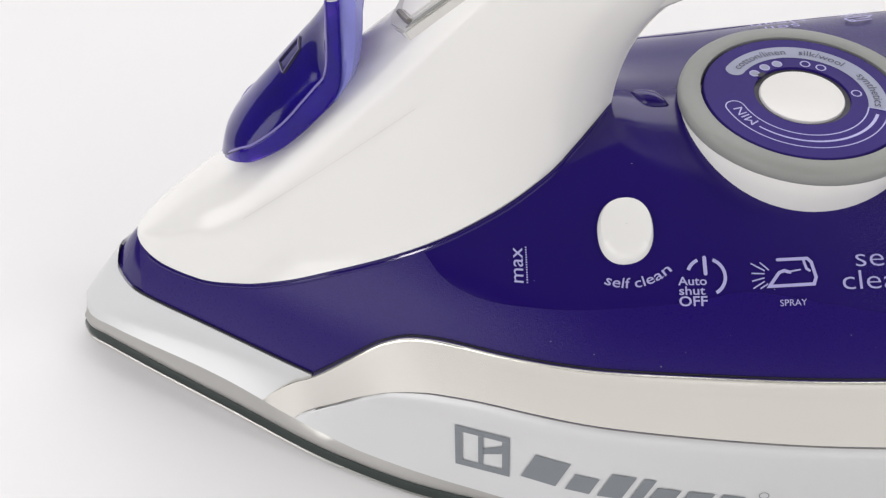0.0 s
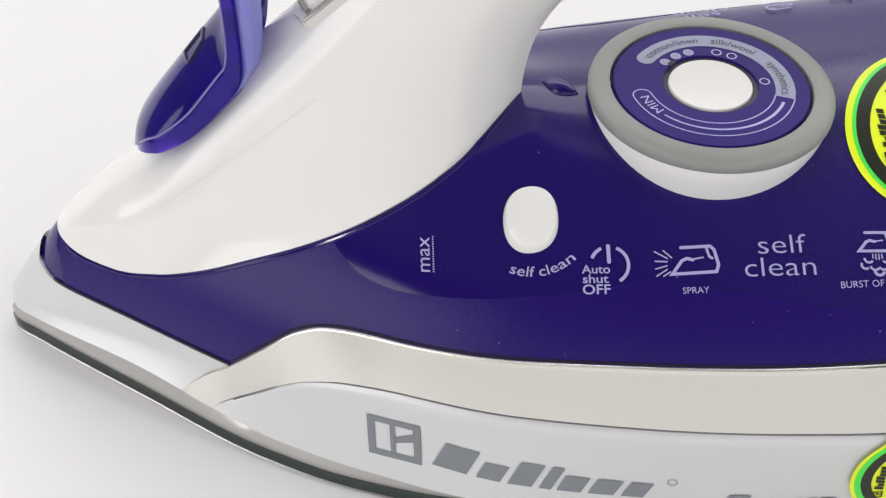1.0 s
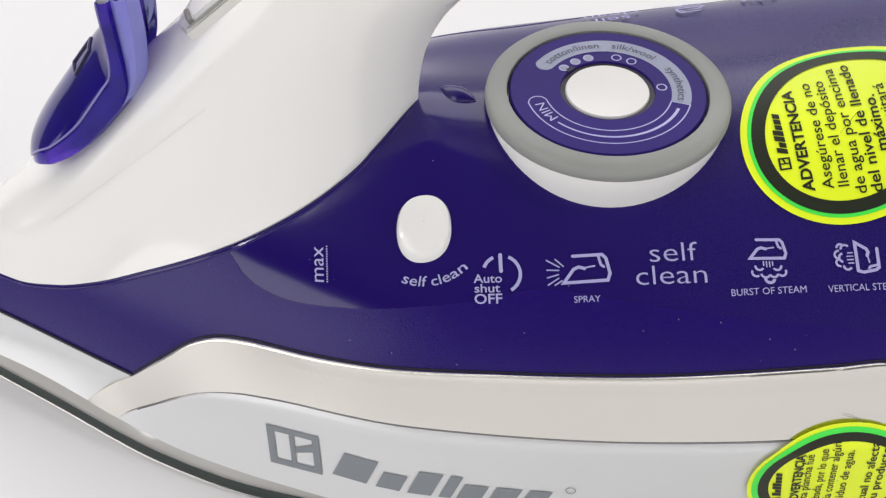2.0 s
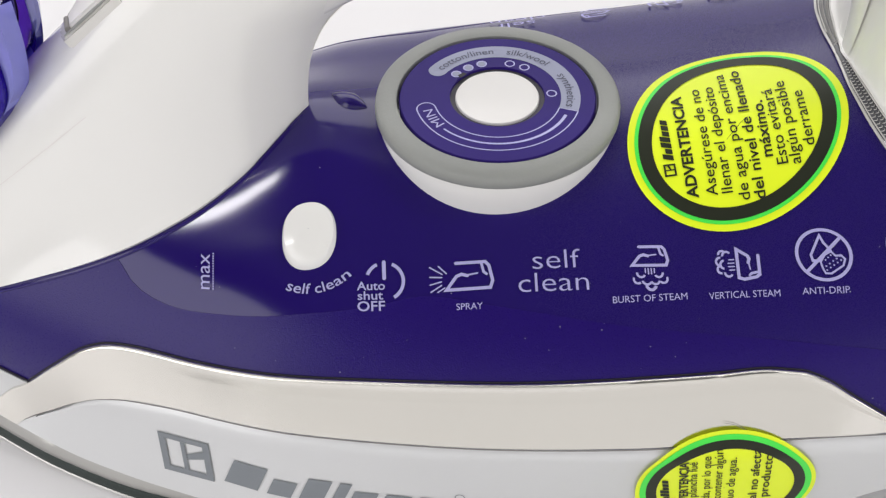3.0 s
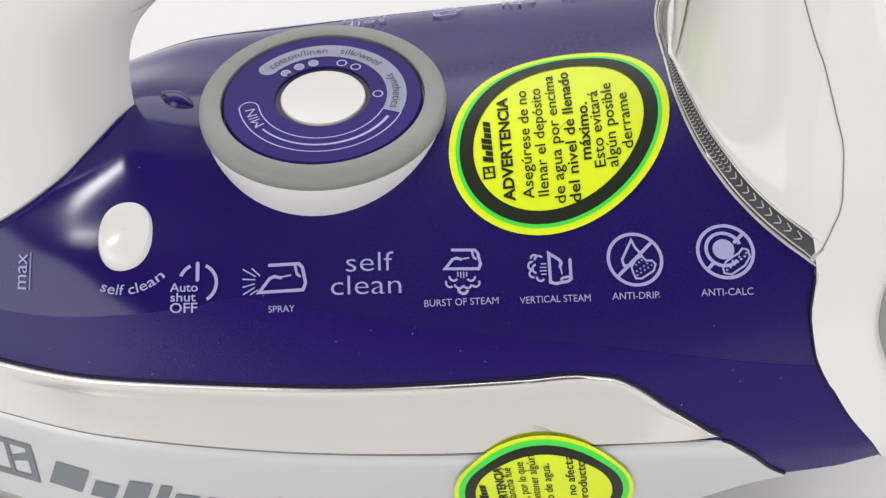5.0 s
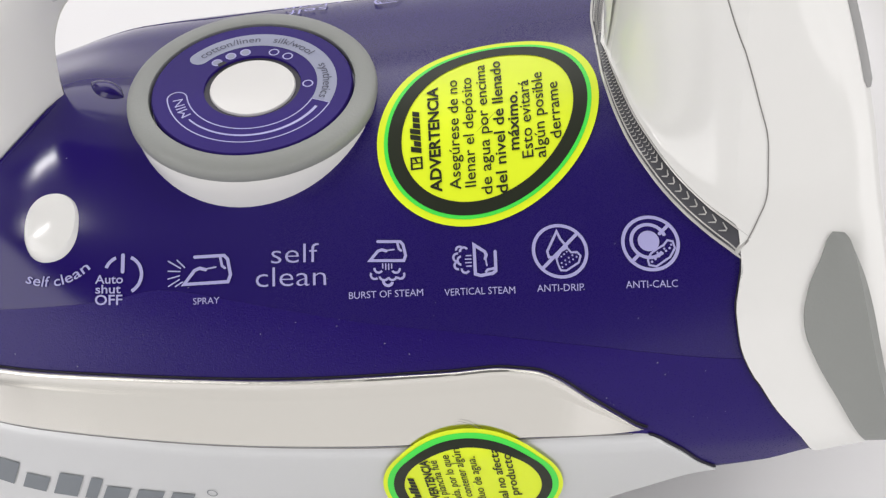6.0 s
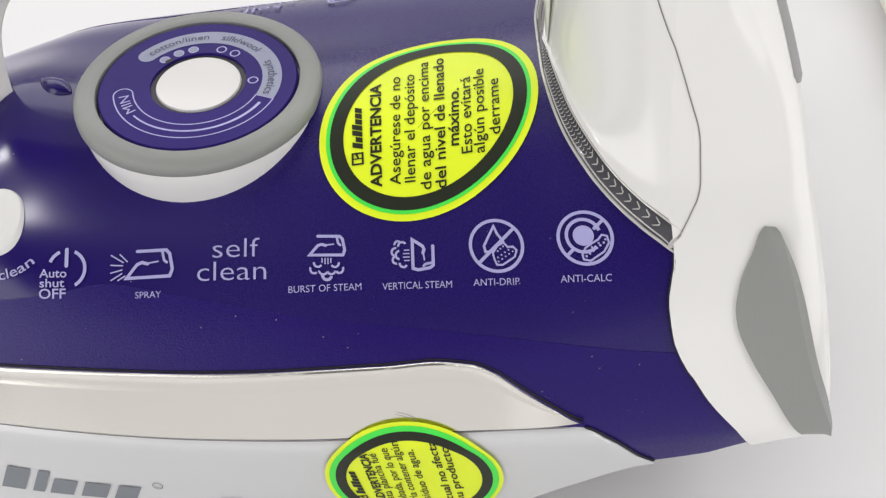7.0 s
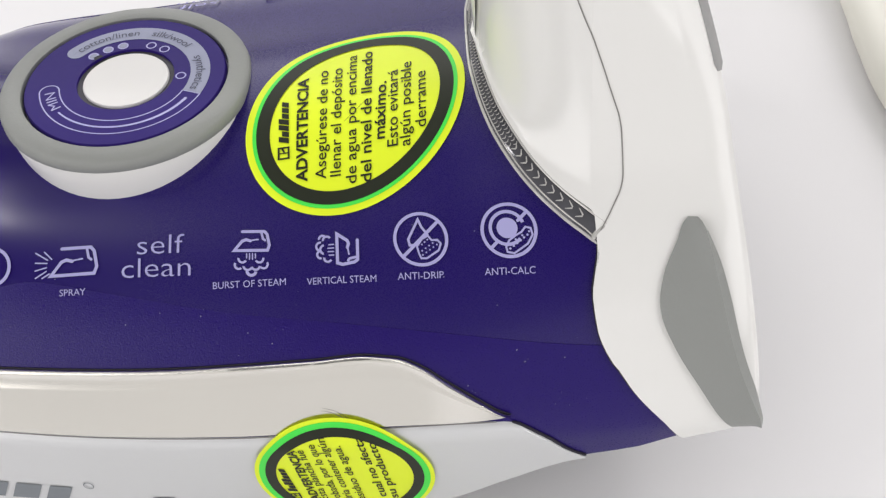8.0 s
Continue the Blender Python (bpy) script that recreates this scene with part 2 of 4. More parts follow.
def rim(rings, closed):
    """Rows of (inset, height) round the soleplate; a height over 1 is the foot of the skirt there."""
    verts, faces = [], []
    for inset, z in rings:
        for i, (x, y) in enumerate(outline):
            (xa, ya), (xb, yb) = outline[i - 1], outline[(i + 1) % m]
            n = Vector((yb - ya, xa - xb, 0)).normalized()
            top = foot(min(x + 0.002, 0.03)) + 0.0006
            verts.append((x + n.x * inset, y + n.y * inset * min(1, abs(y) / 0.006), top if z > 1 else z))
    for r in range(len(rings) - 1):
        for i in range(m):
            j = (i + 1) % m
            faces.append((r * m + i, r * m + j, (r + 1) * m + j, (r + 1) * m + i))
    if closed:
        faces += [tuple(range(m))[::-1], tuple(range((len(rings) - 1) * m, len(rings) * m))]
    return verts, [], faces


sole = part("soleplate", rim([(-0.0030, 0.0008), (-0.0004, 0.0010), (0.0, 0.0018), (-0.0003, 0.0030), (-0.0012, 0.0043), (-0.0030, 0.0047)], True), EDGE, iron, "dark polished soleplate with rounded edge")
part("sole_lip", rim([(-0.0040, 0.0), (-0.0012, 0.0001), (-0.0001, 0.0006), (0.0001, 0.0011), (-0.0006, 0.0015)], True), SOLE, sole, "bright thin lower lip of the soleplate")
part("sole_rim", rim([(-0.0010, 0.0041), (-0.0008, 0.0050), (-0.0012, 0.0060), (-0.0030, 0.0085), (-0.0044, 2), (-0.0065, 2)], False), SOLE, iron, "satin metal rim above the soleplate")

# tank: the whole body as one skin, both sides
verts, faces = [], []
NX, NV = 150, 44
xs = NOSE + (0.1078 - NOSE) * (1 - np.cos(np.linspace(0, np.pi, NX))) / 2
for x in xs:
    x = float(x)
    total = arcs(x)[1][-1]
    for j in range(2 * NV - 1):
        p = skin(x, total * j / (NV - 1))
        verts.append(p)
n = 2 * NV - 1
for i in range(NX - 1):
    for j in range(n - 1):
        faces.append((i * n + j, (i + 1) * n + j, (i + 1) * n + j + 1, i * n + j + 1))
faces += [tuple(range(n)), tuple((NX - 1) * n + j for j in range(n))[::-1]]
part("water_tank", (verts, [], faces), PURPLE, iron, "glossy dark purple plastic water tank")

# panels of the skirt
nose_top = curve((-0.1578, 0.0125), (-0.155, 0.0160), (-0.1466, 0.0258), (-0.1423, 0.0247), (-0.134, 0.0239), (-0.1205, 0.0227), (-0.1004, 0.0216))
strip_top = curve((-0.1125, 0.0112), (-0.1004, 0.0217), (-0.0921, 0.0292), (-0.0836, 0.0354), (-0.0778, 0.0376), (-0.071, 0.0386), (-0.06, 0.0391), (-0.0282, 0.0411), (0.0031, 0.0422), (0.0389, 0.0452), (0.0502, 0.0464), (0.0545, 0.0464), (0.0585, 0.0456), (0.0635, 0.0434), (0.0685, 0.0410), (0.0737, 0.0385), (0.0746, 0.0383))
strip_low = curve((-0.1125, 0.0100), (-0.1056, 0.0098), (-0.1050, 0.0104), (-0.0954, 0.0167), (-0.0828, 0.0254), (-0.0734, 0.0286), (-0.06, 0.0302), (-0.0277, 0.0311), (-0.0065, 0.0313), (0.0231, 0.0327), (0.0493, 0.0355), (0.0690, 0.0372), (0.0720, 0.0377), (0.0746, 0.0382))
skirt_top = curve((-0.1053, 0.0101), (-0.0954, 0.0163), (-0.0828, 0.0250), (-0.0734, 0.0280), (-0.06, 0.0296), (-0.0277, 0.0305), (-0.0065, 0.0307), (0.0231, 0.0320), (0.0493, 0.0348), (0.0690, 0.0365), (0.0740, 0.0368), (0.0803, 0.0336), (0.0857, 0.0277), (0.0889, 0.0252))
grain_top = curve((-0.1400, 0.0346), (-0.1328, 0.0341), (-0.126, 0.0343), (-0.1153, 0.0366), (-0.1062, 0.0397), (-0.0939, 0.0444), (-0.082, 0.0486), (-0.0770, 0.0500), (-0.0740, 0.0481), (-0.0712, 0.0466), (-0.0637, 0.0457), (-0.0527, 0.0466), (-0.0354, 0.0490), (-0.0243, 0.0504), (-0.0134, 0.0519), (0.0, 0.0512), (0.03, 0.0500), (0.06, 0.0500), (0.1076, 0.0500))
grain_low = curve((-0.1400, 0.0235), (-0.1205, 0.0217), (-0.1004, 0.0206), (-0.0836, 0.0335), (-0.071, 0.0365), (0.0031, 0.0405), (0.0502, 0.0445), (0.0654, 0.0395), (0.0733, 0.0360), (0.0857, 0.0262), (0.097, 0.0270), (0.1076, 0.0306))


def strip_form(x, t):
    """The strip's face: flush below, leaning back under a rolled lip along the top."""
    dip = math.sin(math.pi * min(1, max(0, (t - 0.72) / 0.24)))
    reach = min(1, max(0, (x + 0.065) / 0.05))
    return 0.0003 + 0.0008 * t - 0.00014 * dip * reach - 0.0008 * max(0, (t - 0.955) / 0.045) ** 2



for side in (-1, 1):
    part("nose_panel", joined(panel(-0.1470, -0.1003, foot, nose_top, 0.0007, 50, 12, side)), SILVER, iron, "silver painted panel round the nose")
    part("tank_band", joined(panel(-0.1400, 0.1076, grain_low, grain_top, 0.00012, 150, 12, side, depth=0.0006)), MATTE_PURPLE, iron, "finely textured purple band along the tank")
    part("trim_strip", joined(panel(-0.1125, 0.0746, strip_low, strip_top, 0.0006, 120, 64, side, bulge=strip_form, flat=True)), STEEL, iron, "shiny steel trim strip with rolled upper edge")
    part("skirt_panel", joined(panel(-0.1053, 0.0889, foot, skirt_top, 0.0008, 110, 26, side, bulge=lambda x, t: -0.0007 * max(0, (t - 0.93) / 0.07) ** 2.4)), SILVER, iron, "silver painted side skirt")


# rounded tip between the two nose panels
verts, faces = [], []
for i in range(24):
    x = NOSE + (-0.1462 - NOSE) * (i / 23) ** 1.5
    total = arcs(x)[1][-1]
    for j in range(41):
        verts.append(lift(x, total * j / 20, 0.0007))
for i in range(23):
    for j in range(40):
        faces.append((i * 41 + j, (i + 1) * 41 + j, (i + 1) * 41 + j + 1, i * 41 + j + 1))
faces.append(tuple(range(41)))
part("nose_tip", (verts, [], faces), SILVER, iron, "silver painted nose tip")

# ---- covers and handle ----


def cover(x0, x1, start, top, lean, width, nx, nv, off=0.0009, tilt=None):
    """A shell that starts on the body along the height line start(x) and rises to a crest line top(x)."""
    verts, faces = [], []
    xs = x0 + (x1 - x0) * (1 - np.cos(np.linspace(0, np.pi, nx))) / 2
    n = 2 * nv + 1
    for x in xs:
        x = float(x)
        a = arc_of(x, start(x))
        p0 = lift(x, a, off)
        y0, z0 = -p0.y, p0.z
        inner = lift(x, a, -0.002)
        t = lift(x, a + 0.001, off) - p0
        t = Vector((-t.y, t.z)).normalized()
        d = (t * (1 - lean(x)) + Vector((0, 1)) * lean(x)).normalized()
        h = max(top(x) - z0, 0.0003)
        k = math.hypot(h, y0)
        p = [Vector((y0, z0)), Vector((y0, z0)) + d * k * 0.4, Vector((width(x, y0), z0 + h)), Vector((0, z0 + h))]
        row = [Vector((x, -inner.y * -1, inner.z))]
        for j in range(nv):
            s = j / (nv - 1)
            q = p[0] * (1 - s) ** 3 + p[1] * 3 * s * (1 - s) ** 2 + p[2] * 3 * s * s * (1 - s) + p[3] * s ** 3
            row.append(Vector((x, -q.x, q.y)))
        if tilt:
            for v in row:
                v.x += tilt(x, v.z)
        verts += row + [Vector((v.x, -v.y, v.z)) for v in row[-2::-1]]
    for i in range(nx - 1):
        for j in range(n - 1):
            faces.append((i * n + j, (i + 1) * n + j, (i + 1) * n + j + 1, i * n + j + 1))
    faces.append(tuple(range(n)))
    return verts, [], faces


front_line = curve((-0.1408, 0.0340), (-0.1393, 0.0336), (-0.1328, 0.0330), (-0.126, 0.0332), (-0.1153, 0.0355), (-0.1062, 0.0386), (-0.0939, 0.0433), (-0.082, 0.0476), (-0.0705, 0.0518), (-0.0640, 0.0543), (-0.0597, 0.0560), (-0.0551, 0.0580), (-0.0522, 0.0594), (-0.0493, 0.0609), (-0.0472, 0.0621))
front_plan = curve((-0.0472, 0.0115), (-0.0433, 0.0080), (-0.0396, 0.0042), (-0.0364, 0.0002))


def front_start(x):
    """Height of the lower edge of the front cover; near the handle it closes round towards the middle."""
    if x < -0.0472:
        return front_line(x)
    sec = section(x)
    return float(np.interp(-front_plan(x), -sec[:, 0], sec[:, 1]))


front_top = curve((-0.1408, 0.0350), (-0.128, 0.0455), (-0.117, 0.0535), (-0.103, 0.0670), (-0.09, 0.0800), (-0.078, 0.0905), (-0.067, 0.1000), (-0.055, 0.110), (-0.0364, 0.123))
throat = curve((0.066, -0.0364), (0.070, -0.0361), (0.075, -0.0354), (0.080, -0.0342), (0.087, -0.0308), (0.0925, -0.0255), (0.097, -0.0190), (0.105, -0.0150))


def neck_width(x, y0):
    """Half the breadth of the cover's back; it rounds off towards the handle opening."""
    if x < -0.056:
        return min(0.015, y0 * 0.9)
    return 0.015 * math.sqrt(max(0.0, 1 - ((x + 0.056) / 0.0196) ** 2))


def neck_lean(x, z):
    return (throat(z) + 0.0364) * max(0, (x + 0.062) / 0.0256) ** 2


part("front_cover", cover(-0.1408, -0.0364, front_start, front_top, curve((-0.14, 0.0), (-0.09, 0.25), (-0.06, 0.6), (-0.0365, 0.95)), neck_width, 140, 40, tilt=neck_lean), WHITE, iron, "glossy white plastic front cover")

rear_edge_y = curve((0.0710, 0.0), (0.0725, 0.0080), (0.0748, 0.0180), (0.0776, 0.0250), (0.0812, 0.0315), (0.0858, 0.0370), (0.0905, 0.0409))
rear_side = curve((0.0905, 0.0655), (0.0906, 0.0640), (0.0908, 0.0600), (0.0912, 0.0515), (0.0942, 0.0459), (0.1025, 0.0361), (0.107, 0.0300), (0.1235, 0.0332))


def rear_start(x):
    """Height of the lower edge of the rear cover: along the clear strip first, then down the side."""
    if x >= 0.0905:
        return rear_side(x)
    sec = section(x)
    return float(np.interp(-rear_edge_y(x), -sec[15:, 0], sec[15:, 1]))


RISE = rear_start(0.09049) + 0.0005
# the cover's lower front corner bulges forward below the clear strip
rear_bulge = curve((0.044, 0.0), (0.0483, 0.0001), (0.0517, 0.0008), (0.0548, 0.0013), (0.0573, 0.0015), (0.0599, 0.0008), (0.0625, 0.0), (0.07, 0.0))


def rear_rise(x):
    return rear_start(x) + 0.0005 if x < 0.0905 else RISE


def bulged(p, x):
    """p moved forward with the bulge, which fades out towards the heel."""
    return p - Vector((rear_bulge(p.z) * max(0.0, 1 - (x - 0.0905) / 0.022) ** 2, 0, 0)) if x >= 0.0905 else p


rear_top = curve((0.0695, 0.050), (0.08, 0.052), (0.10, 0.045), (0.115, 0.034), (0.1235, 0.026))


def rear_point(x, a, off):
    """The rear cover: the body's skin, which rises above the line rear_rise into the rear end of the handle."""
    p = lift(x, a, off)
    total = arcs(x)[1][-1]
    t = min(max((a - arc_of(x, rear_rise(x))) / max(total - arc_of(x, rear_rise(x)), 1e-6), 0), 1)
    p.z += rear_top(x) * (t * t * (3 - 2 * t)) ** 1.15
    p.x -= 2.0 * max(0, p.z - 0.076) ** 1.7 * min(1, max(0, (x - 0.095) / 0.02))
    p.x -= 0.14 * max(0, p.z - 0.033) * min(1, max(0, (x - 0.095) / 0.02))
    return bulged(p, x)


verts, faces = [], []
NX, NV = 120, 60
xs = [0.0710 + 0.0195 * i / 40 for i in range(40)] + [0.0905 + 0.0015 * i / 30 for i in range(30)] + [0.092 + 0.0280 * math.sin(math.pi / 2 * i / 49) for i in range(50)]
n = 2 * NV + 1
for x in xs:
    a0, total = arc_of(x, rear_start(x)), arcs(x)[1][-1]
    row = [rear_point(x, a0, -0.002)] + [rear_point(x, a0 + (total - a0) * j / (NV - 1), 0.0009) for j in range(NV)]
    row[-1].y = 0
    verts += row + [Vector((v.x, -v.y, v.z)) for v in row[-2::-1]]
for i in range(NX - 1):
    for j in range(n - 1):
        faces.append((i * n + j, (i + 1) * n + j, (i + 1) * n + j + 1, i * n + j + 1))
faces += [tuple(range(n)), tuple((NX - 1) * n + j for j in range(n))[::-1]]
part("rear_cover", (verts, [], faces), WHITE, iron, "glossy white plastic rear cover and heel")

# grip between the two covers
under = curve((-0.0366, 0.085), (-0.031, 0.0895), (-0.025, 0.0935), (-0.019, 0.0972), (-0.012, 0.1005), (0.01, 0.106), (0.035, 0.107), (0.055, 0.103), (0.065, 0.096), (0.0700, 0.088), (0.0713, 0.078), (0.0716, 0.071))
thick = curve((-0.0366, 0.0020), (-0.031, 0.0055), (-0.02, 0.0108), (0.0, 0.015), (0.04, 0.015), (0.061, 0.010), (0.0716, 0.003))
over = curve((-0.0366, 0.122), (-0.01, 0.134), (0.03, 0.137), (0.0716, 0.122))
verts, faces = [], []
for i in range(41):
    x = -0.0366 + 0.1082 * (1 - math.cos(math.pi * i / 40)) / 2
    lo, hi = under(x), over(x)
    for j in range(32):
        a = 2 * math.pi * j / 32
        c, s = math.cos(a), math.sin(a)
        w = thick(x)
        verts.append((x, w * math.copysign(abs(c) ** 0.8, c), (lo + hi) / 2 + (hi - lo) / 2 * math.copysign(abs(s) ** 0.8, s)))
for i in range(40):
    for j in range(32):
        k = (j + 1) % 32
        faces.append((i * 32 + j, i * 32 + k, (i + 1) * 32 + k, (i + 1) * 32 + j))
faces += [tuple(range(32))[::-1], tuple(40 * 32 + j for j in range(32))]
part("handle", (verts, [], faces), WHITE, iron, "white plastic handle arching over the tank")


# ---- dial ----


def lathe(profile, centre, n=72):
    """A turned shape: rows of (radius, height) about a vertical axis."""
    verts, faces = [], []
    for r, z in profile:
        for j in range(n):
            a = 2 * math.pi * j / n
            verts.append((centre[0] + r * math.cos(a), centre[1] + r * math.sin(a), centre[2] + z))
    for i in range(len(profile) - 1):
        for j in range(n):
            k = (j + 1) % n
            faces.append((i * n + j, i * n + k, (i + 1) * n + k, (i + 1) * n + j))
    faces.append(tuple((len(profile) - 1) * n + j for j in range(n)))
    return verts, [], faces


DIAL = (0.0, 0.0, 0.0)
DIAL_AT = pose(0.0021, -0.0021, 0.0694, rx=-1.2, rz=-4)
dial = part("dial", lathe([(0.0226, -0.018), (0.0234, -0.012), (0.0240, -0.0065), (0.0244, -0.0034), (0.0243, -0.0028), (0.012, -0.002)], DIAL), WHITE, iron, "white temperature dial with grey grip ring")
dial.matrix_basis = DIAL_AT
part("grip_ring", lathe([(0.0240, -0.0027), (0.0246, -0.0027), (0.0248, -0.0023), (0.0248, -0.0012), (0.0246, -0.0004), (0.0243, -0.0001), (0.0238, 0.0002), (0.0228, 0.0004), (0.0212, 0.0005), (0.0204, 0.0001), (0.0202, -0.002), (0.02, -0.003)], DIAL), RUBBER, dial, "grey rubber ring")
part("dial_face", lathe([(0.0199, -0.003), (0.0199, -0.0004), (0.0196, 0.0), (0.0096, 0.0), (0.0095, -0.0025), (0.008, -0.0025)], DIAL), VIOLET, dial, "printed purple dial face")
# shade round the cap, painted as a dark grey floor
part("dial_gap", lathe([(0.0097, -0.0006), (0.0080, -0.0008), (0.0, -0.0009)], DIAL), DIALSHADE, dial, "recess round the cap, its shade in dark grey")
part("cap", lathe([(0.0085, -0.003), (0.0085, -0.0005), (0.0083, -0.0002), (0.006, -0.0001), (0.0, -0.0001)], DIAL), MATTE_WHITE, dial, "round white centre cap")

# self clean button
verts, faces = [], []
base = Vector((-0.0361, -0.0266, 0.0552))
for s, h in ((1.0, -0.006), (1.0, 0.0012), (0.97, 0.0022), (0.90, 0.0029), (0.6, 0.0033), (0.01, 0.0034)):
    for j in range(48):
        a = 2 * math.pi * j / 48
        u, v = 0.0054 * math.copysign(abs(math.cos(a)) ** 0.9, math.cos(a)), 0.0066 * math.copysign(abs(math.sin(a)) ** 0.85, math.sin(a))
        verts.append((base.x + u * s, base.y + v * s * 0.93, base.z + h + v * s * 0.36 + u * s * 0.08))
for k in range(5):
    for j in range(48):
        i = (j + 1) % 48
        faces.append((k * 48 + j, k * 48 + i, (k + 1) * 48 + i, (k + 1) * 48 + j))
part("push_button", (verts, [], faces), WHITE, iron, "oval white push button")


def bar(points, r, n=10):
    """A round bar along a line of points."""
    verts, faces = [], []
    pts = [Vector(p) for p in points]
    for i, p in enumerate(pts):
        d = (pts[min(i + 1, len(pts) - 1)] - pts[max(i - 1, 0)]).normalized()
        e = d.cross(Vector((0, 0, 1)) if abs(d.z) < 0.9 else Vector((0, 1, 0))).normalized()
        f = d.cross(e)
        k = r * (0.55 if i in (0, len(pts) - 1) and len(pts) > 3 else 1)
        verts += [p + e * k * math.cos(2 * math.pi * j / n) + f * k * math.sin(2 * math.pi * j / n) for j in range(n)]
    for i in range(len(pts) - 1):
        for j in range(n):
            k = (j + 1) % n
            faces.append((i * n + j, i * n + k, (i + 1) * n + k, (i + 1) * n + j))
    faces += [tuple(range(n))[::-1], tuple((len(pts) - 1) * n + j for j in range(n))]
    return verts, [], faces


# ---- clear strip beside the rear cover ----
# its two edges: x over the distance from the middle plane
strip_near = curve((0.0, 0.0700), (0.007, 0.0701), (0.0145, 0.0710), (0.022, 0.0728), (0.0306, 0.0766), (0.0366, 0.0807), (0.0415, 0.0855), (0.0455, 0.0908))
strip_far = curve((0.0, 0.0714), (0.008, 0.0725), (0.018, 0.0748), (0.025, 0.0776), (0.0315, 0.0812), (0.037, 0.0858), (0.0403, 0.0896), (0.0432, 0.0934))


def skin_over(x, y, off, side):
    """The point of the lifted skin at x, y metres from the middle plane."""
    sec, d = arcs(x)
    return lift(x, float(np.interp(-y, -sec[15:, 0], d[15:])), off, side)


for side in (-1, 1):
    def on_strip(q, t, off, side=side):
        y = q * (0.0455 * (1 - t) + 0.0432 * t)
        return skin_over(strip_near(y) * (1 - t) + strip_far(y) * t, y, off, side)

    verts, faces = [], []
    NQ, NT = 90, 9
    for i in range(NQ):
        for j in range(-1, NT + 1):
            t = min(max(j / (NT - 1), 0), 1)
            verts.append(on_strip(i / (NQ - 1), t, -0.0008 if j in (-1, NT) else 0.0003 + 0.0004 * math.sin(math.pi * t) ** 0.7))
    for i in range(NQ - 1):
        for j in range(NT + 1):
            k = NT + 2
            q = (i * k + j, i * k + j + 1, (i + 1) * k + j + 1, (i + 1) * k + j)
            faces.append(q if side > 0 else q[::-1])
    faces.append(tuple((NQ - 1) * (NT + 2) + j for j in range(NT + 2)))
    strip = part("clear_strip", (verts, [], faces), DARKCLEAR, iron, "clear ribbed plastic strip showing dark behind")
    steps = [i / 70 for i in range(71)]
    part("strip_rim", bar([on_strip(q, 0.05, 0.0006) for q in steps], 0.00028, 8), GLINT, strip, "rounded rim, its glint in pale colour")
    part("strip_rim", bar([on_strip(q, 0.24, 0.0006) for q in steps[12:]], 0.00014, 6), GLINT, strip, "rounded rim, its glint in pale colour")
    part("strip_rim", bar([on_strip(q, 0.95, 0.0007) for q in steps], 0.00022, 6), GLINT, strip, "rounded rim, its glint in pale colour")
    part("strip_end", bar([on_strip(0.985, t, 0.0005) for t in (0.0, 0.25, 0.5, 0.75, 1.0)], 0.0005, 8), GLINT, strip, "pale end of the strip")
    # cut facets, glints painted pale: small chevrons in two rows above, larger hooks below
    q = 0.06
    while q < 0.95:
        fine = q < 0.62
        d = 0.018 if fine else 0.032
        for row in ((0.42, 0.72) if fine else (0.58,)):
            h = 0.13 if fine else 0.20
            k = d * (0.5 if row > 0.6 and fine else 0.0)
            pts = [on_strip(q + k - d * 0.30, row + h, 0.0006), on_strip(q + k + d * 0.25, row + h * 0.3, 0.0009), on_strip(q + k + d * 0.30, row, 0.0009), on_strip(q + k - d * 0.12, row - h, 0.0006)]
            part("facet", bar(pts, 0.00010 if fine else 0.00016, 5), GLINT, strip)
        q += d

# grey pads on the heel
pad_left = curve((0.0340, 0.1147), (0.0349, 0.1139), (0.0366, 0.1124), (0.0433, 0.1079), (0.0498, 0.1034), (0.0541, 0.1012), (0.0559, 0.1009), (0.0594, 0.1017), (0.0636, 0.1044), (0.0651, 0.1053), (0.0659, 0.1063))
pad_right = curve((0.0340, 0.1187), (0.0349, 0.1184), (0.0422, 0.1159), (0.0481, 0.1136), (0.0528, 0.1121), (0.0580, 0.1107), (0.0620, 0.1096), (0.0650, 0.1085), (0.0659, 0.1073))
pad_bevel = curve((0.0340, 0.0016), (0.0416, 0.0017), (0.0486, 0.0019), (0.0552, 0.0020), (0.0601, 0.0017), (0.0640, 0.0008), (0.0659, 0.0001))
for side in (-1, 1):
    verts, faces = [], []
    NZ, NT = 44, 13
    for i in range(NZ):
        z = 0.0340 + 0.0319 * (1 - math.cos(math.pi * i / (NZ - 1))) / 2
        for j in range(NT):
            t = min(max((j - 2) / (NT - 6), 0), 1)
            x = pad_left(z) + (pad_right(z) - pad_left(z)) * t
            off = (-0.001, 0.0012)[j] if j < 2 else (0.0011, -0.001)[j - NT + 2] if j >= NT - 2 else 0.0016 + 0.0016 * t * t
            off = -0.001 if i in (0, NZ - 1) else min(off, 0.0012) if i in (1, NZ - 2) else off
            if j >= NT - 2:
                x += pad_bevel(z)
            p = lift(min(x, 0.1178), arc_of(min(x, 0.1178), z), off, side)
            p.x += max(0, x - 0.1178)
            verts.append(p)
    for i in range(NZ - 1):
        for j in range(NT - 1):
            q = (i * NT + j, i * NT + j + 1, (i + 1) * NT + j + 1, (i + 1) * NT + j)
            faces.append(q if side < 0 else q[::-1])
    part("heel_pad", (verts, [], faces), RUBBER, iron, "smooth grey plastic pad on the heel")

